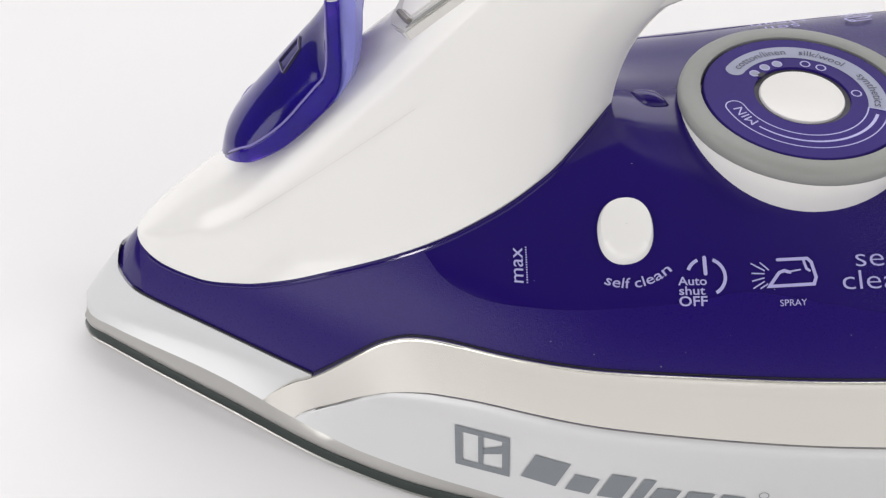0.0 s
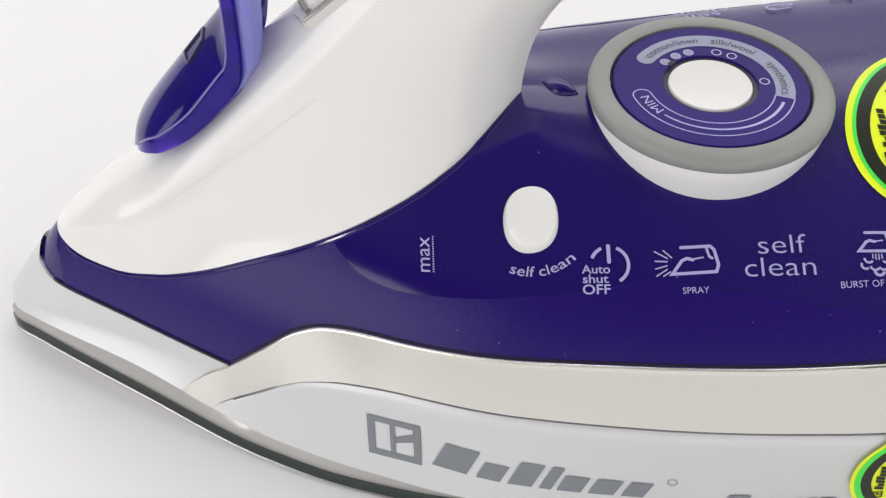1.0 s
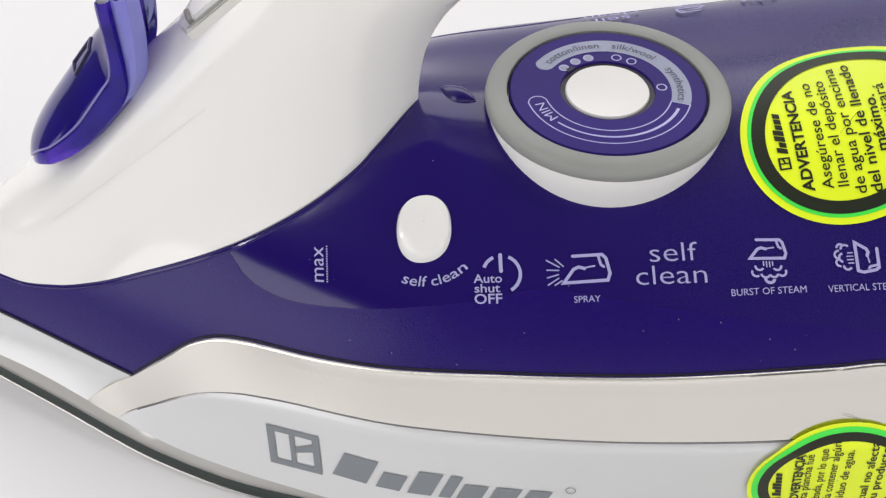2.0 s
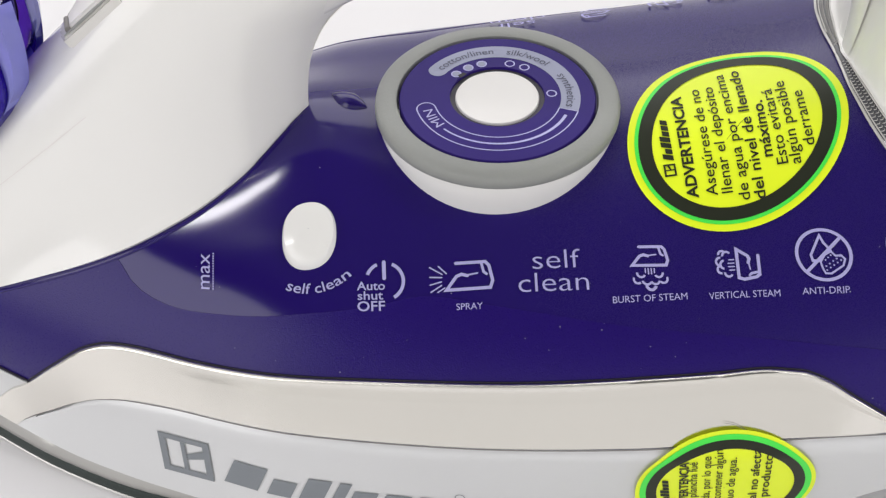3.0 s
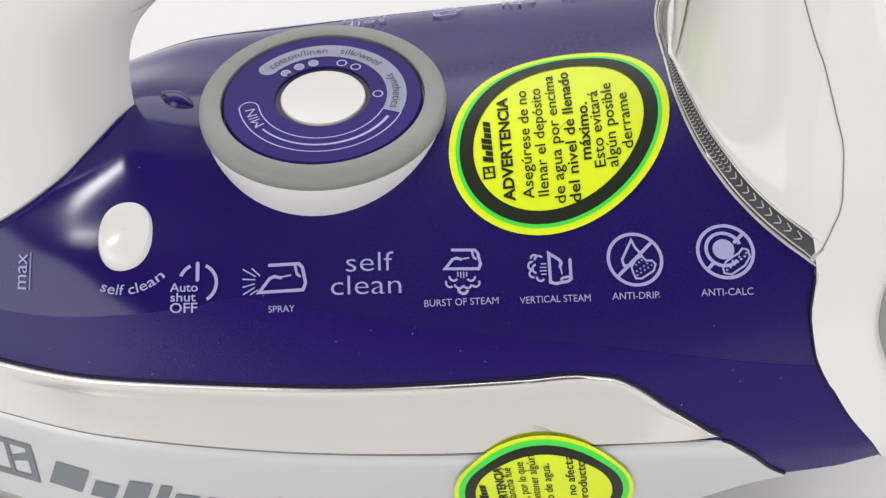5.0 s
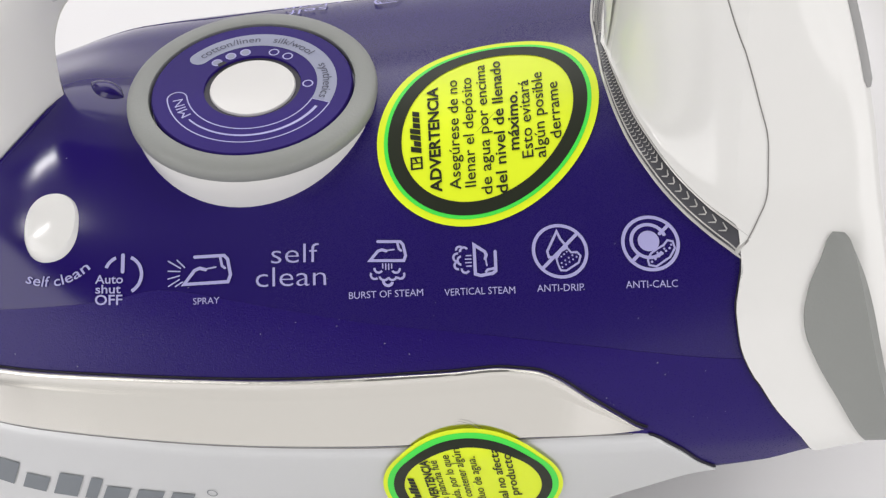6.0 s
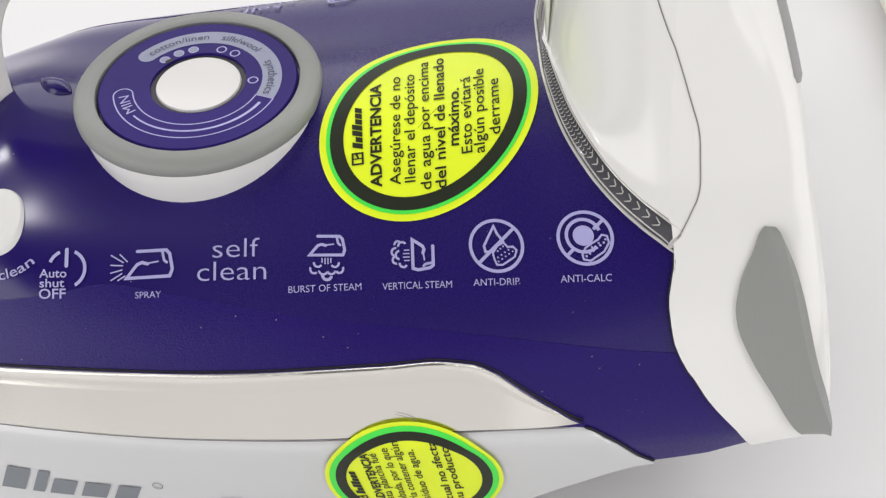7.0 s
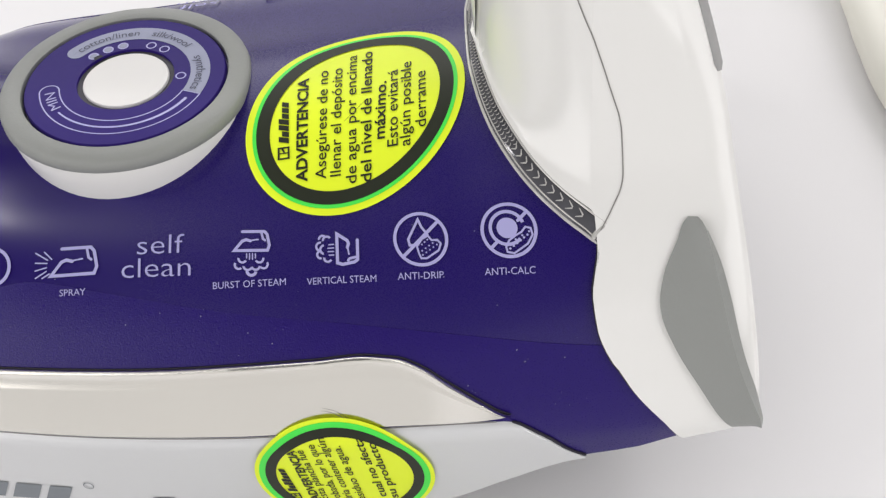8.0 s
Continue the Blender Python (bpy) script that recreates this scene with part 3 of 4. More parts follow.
# ---- spray nozzle ----
# four lines from the tip to the back: middle of the top, ridge, lower edge of the side, foot of the flange
mid_x, mid_z = curve((0, -0.1175), (0.1, -0.1177), (0.2, -0.1175), (0.3, -0.1163), (0.5, -0.1053), (0.7, -0.0983), (0.85, -0.0938), (1, -0.0894)), curve((0, 0.0576), (0.1, 0.0579), (0.2, 0.0588), (0.3, 0.0626), (0.5, 0.0769), (0.7, 0.0847), (0.85, 0.0895), (1, 0.0948))
ridge_x, ridge_z = curve((0, -0.1173), (0.1, -0.1158), (0.2, -0.1143), (0.3, -0.1119), (0.38, -0.1088), (0.5, -0.1026), (0.62, -0.0976), (0.7, -0.0950), (0.76, -0.0932), (0.84, -0.0923), (1, -0.0914)), curve((0, 0.0576), (0.1, 0.0603), (0.2, 0.0630), (0.3, 0.0657), (0.38, 0.0674), (0.5, 0.0722), (0.62, 0.0780), (0.7, 0.0812), (0.76, 0.0835), (0.84, 0.0873), (1, 0.1000))
side_x, side_z = curve((0, -0.1173), (0.1, -0.1160), (0.2, -0.1144), (0.3, -0.1121), (0.38, -0.1093), (0.5, -0.1045), (0.62, -0.0996), (0.7, -0.0957), (0.76, -0.0921), (0.84, -0.0903), (1, -0.0892)), curve((0, 0.0573), (0.1, 0.0594), (0.2, 0.0610), (0.3, 0.0623), (0.38, 0.0632), (0.5, 0.0655), (0.62, 0.0694), (0.7, 0.0734), (0.76, 0.0777), (0.84, 0.0827), (1, 0.1002))
foot_x, foot_z = curve((0, -0.1173), (0.1, -0.1160), (0.2, -0.1144), (0.3, -0.1121), (0.38, -0.1093), (0.5, -0.1045), (0.62, -0.0996), (0.7, -0.0950), (0.76, -0.0902), (0.84, -0.0867), (0.92, -0.0846), (1, -0.0841)), curve((0, 0.0573), (0.1, 0.0592), (0.2, 0.0609), (0.3, 0.0621), (0.38, 0.0630), (0.5, 0.0654), (0.62, 0.0693), (0.7, 0.0736), (0.76, 0.0790), (0.84, 0.0844), (0.92, 0.0943), (1, 0.1008))
wide = curve((0, 0.0002), (0.03, 0.0022), (0.1, 0.0046), (0.2, 0.0074), (0.3, 0.0096), (0.38, 0.0105), (1, 0.0105))
STEPS = [(i / 69) for i in range(70)]


def ridge(u, side=-1, off=0.0):
    return Vector((ridge_x(u) - off * 0.5, side * (wide(u) + off * 0.5), ridge_z(u) + off * 0.7))


def nozzle_top(u, y):
    """The domed top between the ridges."""
    r, m = Vector((ridge_x(u), 0, ridge_z(u))), Vector((mid_x(u), 0, mid_z(u)))
    d = min(1, abs(y) / wide(u))
    return r.lerp(m, max(0, 1 - d ** 2.1) ** 0.8) + Vector((0, y, 0))


verts, faces = [], []
ACROSS = [math.sin(math.pi / 2 * (j / 12 - 1)) for j in range(25)]
for u in STEPS:
    verts += [nozzle_top(u, k * wide(u)) for k in ACROSS]
for i in range(len(STEPS) - 1):
    for j in range(24):
        faces.append((i * 25 + j, (i + 1) * 25 + j, (i + 1) * 25 + j + 1, i * 25 + j + 1))
faces.append(tuple((len(STEPS) - 1) * 25 + j for j in range(25))[::-1])
nozzle = part("spray_nozzle", (verts, [], faces), PURPLE_CLEAR, iron, "glossy clear purple plastic spray nozzle")
for side in (-1, 1):
    verts, faces = [], []
    for u in STEPS:
        r, b = ridge(u, side), Vector((side_x(u), side * (wide(u) + 0.0004), side_z(u)))
        out = Vector((0, side, 0))
        verts += [r, r.lerp(b, 0.08) + out * 0.0004, r.lerp(b, 0.5) + out * 0.0006, r.lerp(b, 0.92) + out * 0.0003, b, b + Vector((0.001, -side * 0.003, -0.001))]
    for i in range(len(STEPS) - 1):
        for j in range(5):
            q = (i * 6 + j, i * 6 + j + 1, (i + 1) * 6 + j + 1, (i + 1) * 6 + j)
            faces.append(q if side < 0 else q[::-1])
    part("nozzle_side", (verts, [], faces), LIT_CLEAR, nozzle, "clear purple side of the nozzle, lit tone in its colour")
    part("nozzle_ridge", bar([ridge(u, side, 0.0001) for u in STEPS[3:]], 0.00024, 8), LAVENDER, nozzle, "moulded ridge line, its highlight in pale violet")
    part("nozzle_groove", bar([ridge(u, side).lerp(Vector((side_x(u), side * (wide(u) + 0.0008), side_z(u))), 0.10) for u in STEPS[3:]], 0.00022, 6), GAP, nozzle, "dark line under the ridge")
    verts, faces = [], []
    late = [0.60 + 0.40 * i / 39 for i in range(40)]
    for u in late:
        grow = min(1, (u - 0.60) / 0.16)
        b, f = Vector((side_x(u), side * (wide(u) - 0.0005), side_z(u))), Vector((foot_x(u) - 0.0006, side * (wide(u) + 0.0008), foot_z(u)))
        f = b.lerp(f, 0.7 * grow)
        verts += [b, b.lerp(f, 0.5) + Vector((0, side * 0.0005, 0)), f, f + Vector((0.001, -side * 0.005, -0.002))]
    for i in range(len(late) - 1):
        for j in range(3):
            q = (i * 4 + j, i * 4 + j + 1, (i + 1) * 4 + j + 1, (i + 1) * 4 + j)
            faces.append(q if side < 0 else q[::-1])
    part("nozzle_flange", (verts, [], faces), LIT_EDGE, nozzle, "thin flange of the nozzle, pale as a lit edge")

# raised frame on the nozzle's back
frame_line = [(0.585, -0.0046), (0.565, -0.0004), (0.70, 0.0006), (0.70, -0.0032), (0.585, -0.0046)]
for r, off, mat in ((0.00036, 0.0, GAP), (0.00010, 0.00038, LAVENDER)):
    dense = []
    for (u0, y0), (u1, y1) in zip(frame_line, frame_line[1:]):
        dense += [nozzle_top(u0 + (u1 - u0) * k / 6, y0 + (y1 - y0) * k / 6) + Vector((-0.7, 0, 0.7)) * off for k in range(6)]
    part("nozzle_frame", bar(dense + [dense[0]], r, 6), mat, nozzle, "raised outline on the nozzle")


# ---- prints ----


class Art:
    """A flat drawing in millimetres: rings, strokes, fills and letters."""

    def __init__(self):
        self.verts, self.faces = [], []

    def fill(self, *pts):
        k = len(self.verts)
        self.verts += list(pts)
        self.faces.append(tuple(range(k, k + len(pts))))
        return self

    def stroke(self, width, *pts, ends=True):
        """A bent line of even width with mitred corners and blunt rounded ends."""
        p = [Vector(q) for q in pts]
        left, right = [], []
        for i, q in enumerate(p):
            a = (q - p[i - 1]).normalized() if i else (p[1] - q).normalized()
            b = (p[i + 1] - q).normalized() if i + 1 < len(p) else a
            n = Vector((-(a + b).y, (a + b).x))
            n = n.normalized() if n.length > 1e-6 else Vector((-a.y, a.x))
            n *= width / 2 / max(0.45, n.dot(Vector((-a.y, a.x))))
            left.append(q + n)
            right.append(q - n)
        if ends:
            d0, d1 = (p[0] - p[1]).normalized() * width * 0.35, (p[-1] - p[-2]).normalized() * width * 0.35
            k = len(self.verts)
            m0, m1 = p[0] + d0, p[-1] + d1
            self.fill(tuple(left[0]), tuple(left[0].lerp(p[0], 0.5) + d0), tuple(right[0].lerp(p[0], 0.5) + d0), tuple(right[0]))
            self.fill(tuple(right[-1]), tuple(right[-1].lerp(p[-1], 0.5) + d1), tuple(left[-1].lerp(p[-1], 0.5) + d1), tuple(left[-1]))
        for i in range(len(p) - 1):
            self.fill(tuple(right[i]), tuple(right[i + 1]), tuple(left[i + 1]), tuple(left[i]))
        return self

    def arc(self, cx, cy, r, width, a0=0, a1=360, n=0, width2=None):
        """A ring or part of one, from a0 to a1 degrees; width2: its width at the far end."""
        n = n or max(8, int(abs(a1 - a0) / 7))
        w2 = width if width2 is None else width2
        for i in range(n):
            q = []
            for j, e in ((i, -1), (i, 1), (i + 1, 1), (i + 1, -1)):
                t = j / n
                a, h = radians(a0 + (a1 - a0) * t), (width + (w2 - width) * t) / 2
                q.append((cx + (r + e * h) * math.cos(a), cy + (r + e * h) * math.sin(a)))
            self.fill(*q)
        return self

    def disc(self, cx, cy, rx, ry=None, n=20, turn=0.0):
        ry = rx if ry is None else ry
        c, s_ = math.cos(radians(turn)), math.sin(radians(turn))
        pts = []
        for i in range(n):
            u, v = rx * math.cos(2 * math.pi * i / n), ry * math.sin(2 * math.pi * i / n)
            pts.append((cx + u * c - v * s_, cy + u * s_ + v * c))
        return self.fill(*pts)

    def letters(self, text, x, y, width, height, bold=0.0, shear=0.0):
        """Letters in the built-in font, fitted to a width and to a capital height."""
        c = bpy.data.curves.new("letters", "FONT")
        c.body, c.offset, c.resolution_u, c.shear = text, bold, 3, shear
        c.fill_mode = "FRONT"
        tmp = new("letters", c)
        data = tmp.to_mesh()
        vs = [(v.co.x, v.co.y) for v in data.vertices]
        fs = [tuple(p.vertices) for p in data.polygons]
        tmp.to_mesh_clear()
        bpy.data.objects.remove(tmp)
        bpy.data.curves.remove(c)
        x0, x1 = min(v[0] for v in vs), max(v[0] for v in vs)
        kx, ky = width / (x1 - x0), height / 0.73
        k = len(self.verts)
        self.verts += [(x + (u - x0) * kx, y + v * ky) for u, v in vs]
        self.faces += [tuple(i + k for i in f) for f in fs]
        return self

    def warped(self, f):
        """The drawing as a mesh, each point carried over by f."""
        return [tuple(f(u, v)) for u, v in self.verts], [], self.faces


def on_tank(xl, xr, zl, zr, side=-1, off=0.00028):
    """Carries millimetres onto the tank: u along the base line from (xl, zl) to (xr, zr), in millimetres; v up the skin."""
    off_ = off + (0.0003 if side > 0 else 0.0)

    def f(u, v):
        x = (xl + (u if side < 0 else (xr - xl) - u)) / 1000
        z = (zl + (zr - zl) * (1000 * x - xl) / (xr - xl)) / 1000
        return lift(x, arc_of(x, z) + v / 1000, off_, side)
    return f


def on_skin(off, side=-1):
    """u: millimetres along x; v: millimetres from the crest, less than nothing on this side."""
    def f(u, v):
        x = u / 1000
        return lift(x, max(arcs(x)[1][-1] + v / 1000, 0.0002), off, side)
    return f


def printed(name, art, f, ink=INK, parent=iron, label="", flip=False):
    v, e, faces = art.warped(f)
    return part(name, (v, e, [q[::-1] for q in faces] if flip else faces), ink, parent, label, smooth=False)


def steam_iron_art(art, w, h, k=0.62):
    """The little iron of the pictograms, w wide and h high."""
    art.stroke(k, (w * 0.25, h * 0.93), (w * 0.84, h * 0.93), (w * 0.91, h * 0.80), (w * 0.97, h * 0.30), (w * 0.92, h * 0.08), (w * 0.05, h * 0.07), (w * 0.26, h * 0.50), (w * 0.36, h * 0.56), (w * 0.48, h * 0.50), ends=True)
    art.stroke(k * 0.5, (w * 0.46, h * 0.52), (w * 0.68, h * 0.57))
    art.stroke(k * 0.8, (w * 0.76, h * 0.90), (w * 0.80, h * 0.60), (w * 0.86, h * 0.52))
    return art


def puff(art, cx, cy, r, a0, a1, k=0.42):
    return art.arc(cx, cy, r, k, a0, a1, 9)


for side in (-1, 1):
    back = side > 0
    # power ring with its words
    a = Art().arc(5.5, 3.6, 3.55, 0.64, -62, 66).arc(5.5, 3.6, 3.55, 0.64, 114, 158).stroke(0.72, (5.4, 4.1), (5.4, 7.4))
    a.letters("Auto", 0.1, 2.0, 5.4, 1.7, 0.012).letters("shut", 0.2, 0.15, 4.9, 1.7, 0.012).letters("OFF", 0.1, -2.0, 5.3, 1.95, 0.014)
    if not back:
        printed("printed_icon", a, on_tank(-27.1, -17.8, 50.9, 51.4, side), label="pale printed power symbol reading Auto shut OFF", flip=back)
    # spray
    a = steam_iron_art(Art(), 9.6, 5.9)
    for p, q in (((-2.6, 5.0), (-0.2, 3.5)), ((-0.9, 5.1), (0.6, 3.6)), ((-2.6, 3.1), (-0.3, 2.9)), ((-2.6, 1.6), (-0.4, 2.1)), ((-2.5, 0.2), (-0.4, 1.4)), ((-1.2, 0.1), (0.2, 0.9))):
        a.stroke(0.26, p, q)
    if not back:
        printed("printed_icon", a, on_tank(-10.4, -0.7, 52.3, 52.9, side), label="pale printed spraying iron symbol", flip=back)
    if not back:
        printed("printed_word", Art().letters("SPRAY", 0, 0, 5.0, 1.3), on_tank(-8.2, -3.2, 50.55, 50.85, side), label="pale printed word SPRAY", flip=back)
    printed("printed_word", Art().letters("self", 2.9, 4.35, 9.0, 3.9, -0.009).letters("clean", 0, 0, 13.2, 3.9, -0.009), on_tank(3.7, 16.9, 52.75, 53.55, side), label="pale printed words self clean", flip=back)
    # burst of steam
    a = steam_iron_art(Art(), 7.2, 4.2, 0.56)
    for i in range(4):
        a.stroke(0.24, (2.7 + 0.55 * i, -0.3), (2.7 + 0.55 * i, -1.5 + 0.25 * abs(i - 1.5)))
    puff(a, 1.9, -1.2, 0.75, 170, 330), puff(a, 5.1, -1.2, 0.75, 210, 370), puff(a, 1.2, -2.4, 0.75, 150, 310), puff(a, 2.9, -2.5, 0.85, 190, 330)
    puff(a, 4.4, -2.5, 0.8, 200, 350), puff(a, 5.9, -2.3, 0.75, 220, 390), puff(a, 3.6, -3.5, 0.85, 180, 350, 0.55)
    printed("printed_icon", a, on_tank(24.8, 32.0, 56.1, 56.5, side), label="pale printed iron symbol with puffs of steam", flip=back)
    printed("printed_word", Art().letters("BURST OF STEAM", 0, 0, 13.7, 1.35), on_tank(21.1, 34.8, 52.4, 53.5, side), label="pale printed words BURST OF STEAM", flip=back)
    # vertical steam: the iron stands on its heel
    b = steam_iron_art(Art(), 6.2, 4.4, 0.58)
    a = Art()
    a.verts, a.faces = [(3.6 + v, 6.1 - u) for u, v in b.verts], [q[::-1] for q in b.faces]
    for i in range(4):
        a.stroke(0.24, (3.3, 1.9 + 0.65 * i), (2.1 + 0.2 * abs(i - 1.5), 1.9 + 0.65 * i))
    puff(a, 2.2, 1.4, 0.7, 170, 330), puff(a, 2.0, 4.7, 0.7, 30, 190), puff(a, 1.6, 3.0, 0.8, 100, 260), puff(a, 0.9, 2.1, 0.7, 110, 280), puff(a, 0.8, 3.6, 0.75, 80, 250), puff(a, 1.2, 5.0, 0.6, 40, 190)
    printed("printed_icon", a, on_tank(40.5, 49.0, 55.65, 56.45, side), label="pale printed upright iron symbol with steam", flip=back)
    printed("printed_word", Art().letters("VERTICAL STEAM", 0, 0, 12.8, 1.35), on_tank(38.7, 51.5, 53.7, 54.9, side), label="pale printed words VERTICAL STEAM", flip=back)
    # crossed drop
    a = Art().arc(5, 5, 4.7, 0.6, 0, 360, 48).stroke(0.6, (1.75, 1.7), (8.3, 8.4))
    a.stroke(0.45, (4.2, 3.9), (3.0, 3.8), (2.75, 4.9), (3.4, 6.2), (4.6, 8.6), (5.2, 7.2), (5.9, 6.3), (6.3, 5.7))
    a.stroke(0.35, (4.6, 2.4), (5.0, 1.5), (6.0, 1.5), (8.2, 3.0), (8.6, 4.2), (8.0, 4.9), (7.0, 4.8), (6.3, 5.6), (5.2, 5.0), (4.3, 3.6), (4.6, 2.4))
    for i in range(5):
        for j in range(2):
            a.disc(5.3 + 0.65 * i - 0.1 * j, 2.1 + 0.48 * i + 0.75 * j, 0.17, n=8)
    for i in range(3):
        a.disc(5.2 + 0.5 * i, 4.0 + 0.45 * i, 0.17, n=8)
    printed("printed_icon", a, on_tank(54.8, 64.8, 56.75, 57.55, side), label="pale printed crossed drop symbol in a ring", flip=back)
    printed("printed_word", Art().letters("ANTI-DRIP", 0, 0, 8.3, 1.35), on_tank(55.4, 63.7, 55.4, 56.3, side), label="pale printed words ANTI-DRIP", flip=back)
    # crossed scale
    a = Art().arc(5, 5, 4.7, 0.6, 0, 360, 48).arc(4.7, 5.4, 2.95, 0.6, 20, 320, 30).disc(4.7, 5.4, 1.85, n=26)
    a.stroke(0.6, (1.75, 1.7), (2.9, 2.9)).stroke(0.6, (6.6, 6.7), (8.3, 8.4))
    a.stroke(0.35, (4.4, 2.0), (4.6, 1.1), (5.8, 0.9), (8.2, 2.6), (9.1, 4.2), (8.8, 5.4), (7.9, 5.6), (7.2, 4.7), (6.2, 4.1), (5.0, 3.2), (4.4, 2.0))
    for i in range(6):
        a.disc(5.1 + 0.62 * i, 1.7 + 0.5 * i, 0.22, n=8)
        if i % 2:
            a.disc(5.5 + 0.6 * i, 3.0 + 0.36 * i, 0.2, n=8)
    printed("printed_icon", a, on_tank(70.6, 80.6, 59.1, 60.2, side), label="pale printed crossed limescale symbol in a ring", flip=back)
    printed("printed_word", Art().letters("ANTI-CALC", 0, 0, 8.9, 1.35), on_tank(71.0, 79.9, 57.3, 58.5, side), label="pale printed words ANTI-CALC", flip=back)
    # level mark: the word runs up the skin
    a = Art().letters("max", 0, 0, 7.0, 2.9)
    a.verts = [(2.2 - v, u) for u, v in a.verts]
    for i in range(15):
        a.fill((2.75, 0.5 * i), (3.05, 0.5 * i), (3.05, 0.5 * i + 0.27), (2.75, 0.5 * i + 0.27))
    if not back:
        printed("printed_word", a, on_tank(-58.3, -55.3, 48.75, 49.1, side), label="pale printed word max with a dotted line", flip=back)
    # words bent round the button
    a = Art().letters("self clean", 0, 0, 13.6, 2.05, 0.006)


    def bent(u, v, side=side):
        t = u / 13.6 if side < 0 else 1 - u / 13.6
        x, y = -40.9 + 13.0 * t, -39.0 * (1 - t) ** 2 - 2 * 42.8 * t * (1 - t) - 37.4 * t * t
        dx, dy = 13.0, 2 * 39.0 * (1 - t) - 85.6 * (1 - 2 * t) - 74.8 * t
        d = math.hypot(dx, dy)
        return on_skin(0.00028, side)(x - dy / d * v, y + dx / d * v)


    if not back:
        printed("printed_word", a, bent, label="pale printed words self clean in an arc", flip=back)

# raised leaf mark before the dial
verts, faces = [], []
for i in range(21):
    t = i / 20
    for j in range(11):
        c = j / 5 - 1
        w = 0.0023 * math.sin(math.pi * t) ** 0.9 + 0.00002
        x, y = -0.0318 + 0.0074 * t + 0.56 * c * w, 0.0040 - 0.0048 * t + 0.83 * c * w
        q = lift(x, arcs(x)[1][-1] + y, 0.0015 * math.sin(math.pi * t) ** 0.8 * (1 - c * c) ** 0.7 - 0.0002)
        verts.append((q.x, q.y, q.z + 0.0002))
for i in range(20):
    for j in range(10):
        faces.append((i * 11 + j, (i + 1) * 11 + j, (i + 1) * 11 + j + 1, i * 11 + j + 1))
part("pointer_mark", (verts, [], faces), PURPLE, iron, "leaf-shaped raised purple pointer mark")


# dial print
def on_dial(off=0.00008):
    return lambda u, v: Vector((DIAL[0] + u / 1000, DIAL[1] + v / 1000, DIAL[2] + off))


def round_dial(a0, a1, r, width):
    """Bends u, 0 to width, clockwise from a0 to a1 degrees; v outward from r."""
    def f(u, v):
        a = radians(a0 + (a1 - a0) * u / width)
        return on_dial(0.00016)((r + v) * math.cos(a), (r + v) * math.sin(a))
    return f


a = Art().arc(0, 0, 14.8, 3.9, 146, -17, 40)
ex, ey = 14.8 * math.cos(radians(146)), 14.8 * math.sin(radians(146))
a.fill(*[(ex + 1.95 * math.cos(radians(146 + 180 * i / 12)), ey + 1.95 * math.sin(radians(146 + 180 * i / 12))) for i in range(13)])
printed("scale_band", a, on_dial(), DIALINK, dial, "grey-blue printed band")
a = Art().arc(0, 0, 16.7, 0.26, -17, -163, 40).arc(0, 0, 12.9, 0.26, -17, -143, 40).arc(0, 0, 14.8, 0.62, -24, -135, 40, 0.34).stroke(0.26, (12.34, -3.77), (15.97, -4.88))
a.arc(14.8 * math.cos(radians(-163)), 14.8 * math.sin(radians(-163)), 1.9, 0.26, 17, 197, 14).arc(0, 0, 12.9, 0.26, -143, -163, 6)
for ang in (140, 123, 107, 76, 59, 4):
    a.arc(11.0 * math.cos(radians(ang)), 11.0 * math.sin(radians(ang)), 0.95, 0.3)
printed("scale_line", a, on_dial(), INK, dial)
a = Art()
for ang in (140, 123, 107):
    a.disc(11.0 * math.cos(radians(ang)), 11.0 * math.sin(radians(ang)), 0.85)
printed("scale_dot", a, on_dial(), DIALINK, dial)
for text, a0, a1 in (("cotton/linen", 144, 93), ("silk/wool", 82, 45), ("synthetics", 29, -14)):
    printed("scale_word", Art().letters(text, 0, 0, 10, 1.9), round_dial(a0, a1, 14.0, 10), SLATE, dial, "dark printed word on the dial band")
printed("scale_word", Art().letters("MIN", 0, 0, 5, 2.1), round_dial(-139, -161, 13.7, 5), INK, dial, "pale printed word MIN")
printed("notch", Art().fill((-7.6, 5.2), (-6.2, 6.6), (-7.0, 7.2), (-8.1, 6.2)), on_dial(0.0004), GAP, dial)

# ---- stickers ----


def on_side(off):
    """u: millimetres along x; v: millimetres up the side from 30 mm over the table, lifted straight out of the skirt."""
    def f(u, v):
        x = u / 1000
        a = arc_of(x, 0.03) + v / 1000
        low, top = arc_of(x, strip_low(x)), arc_of(x, strip_top(x))
        if a <= low:
            return skin(x, a) + Vector((0, -0.90, 0.43)) * off
        p, q = skin(x, low), skin(x, top)
        return p + (q - p).normalized() * (a - low) + Vector((0, -0.90, 0.43)) * (off + 0.0006 * min(1, (a - low) / 0.004))
    return f


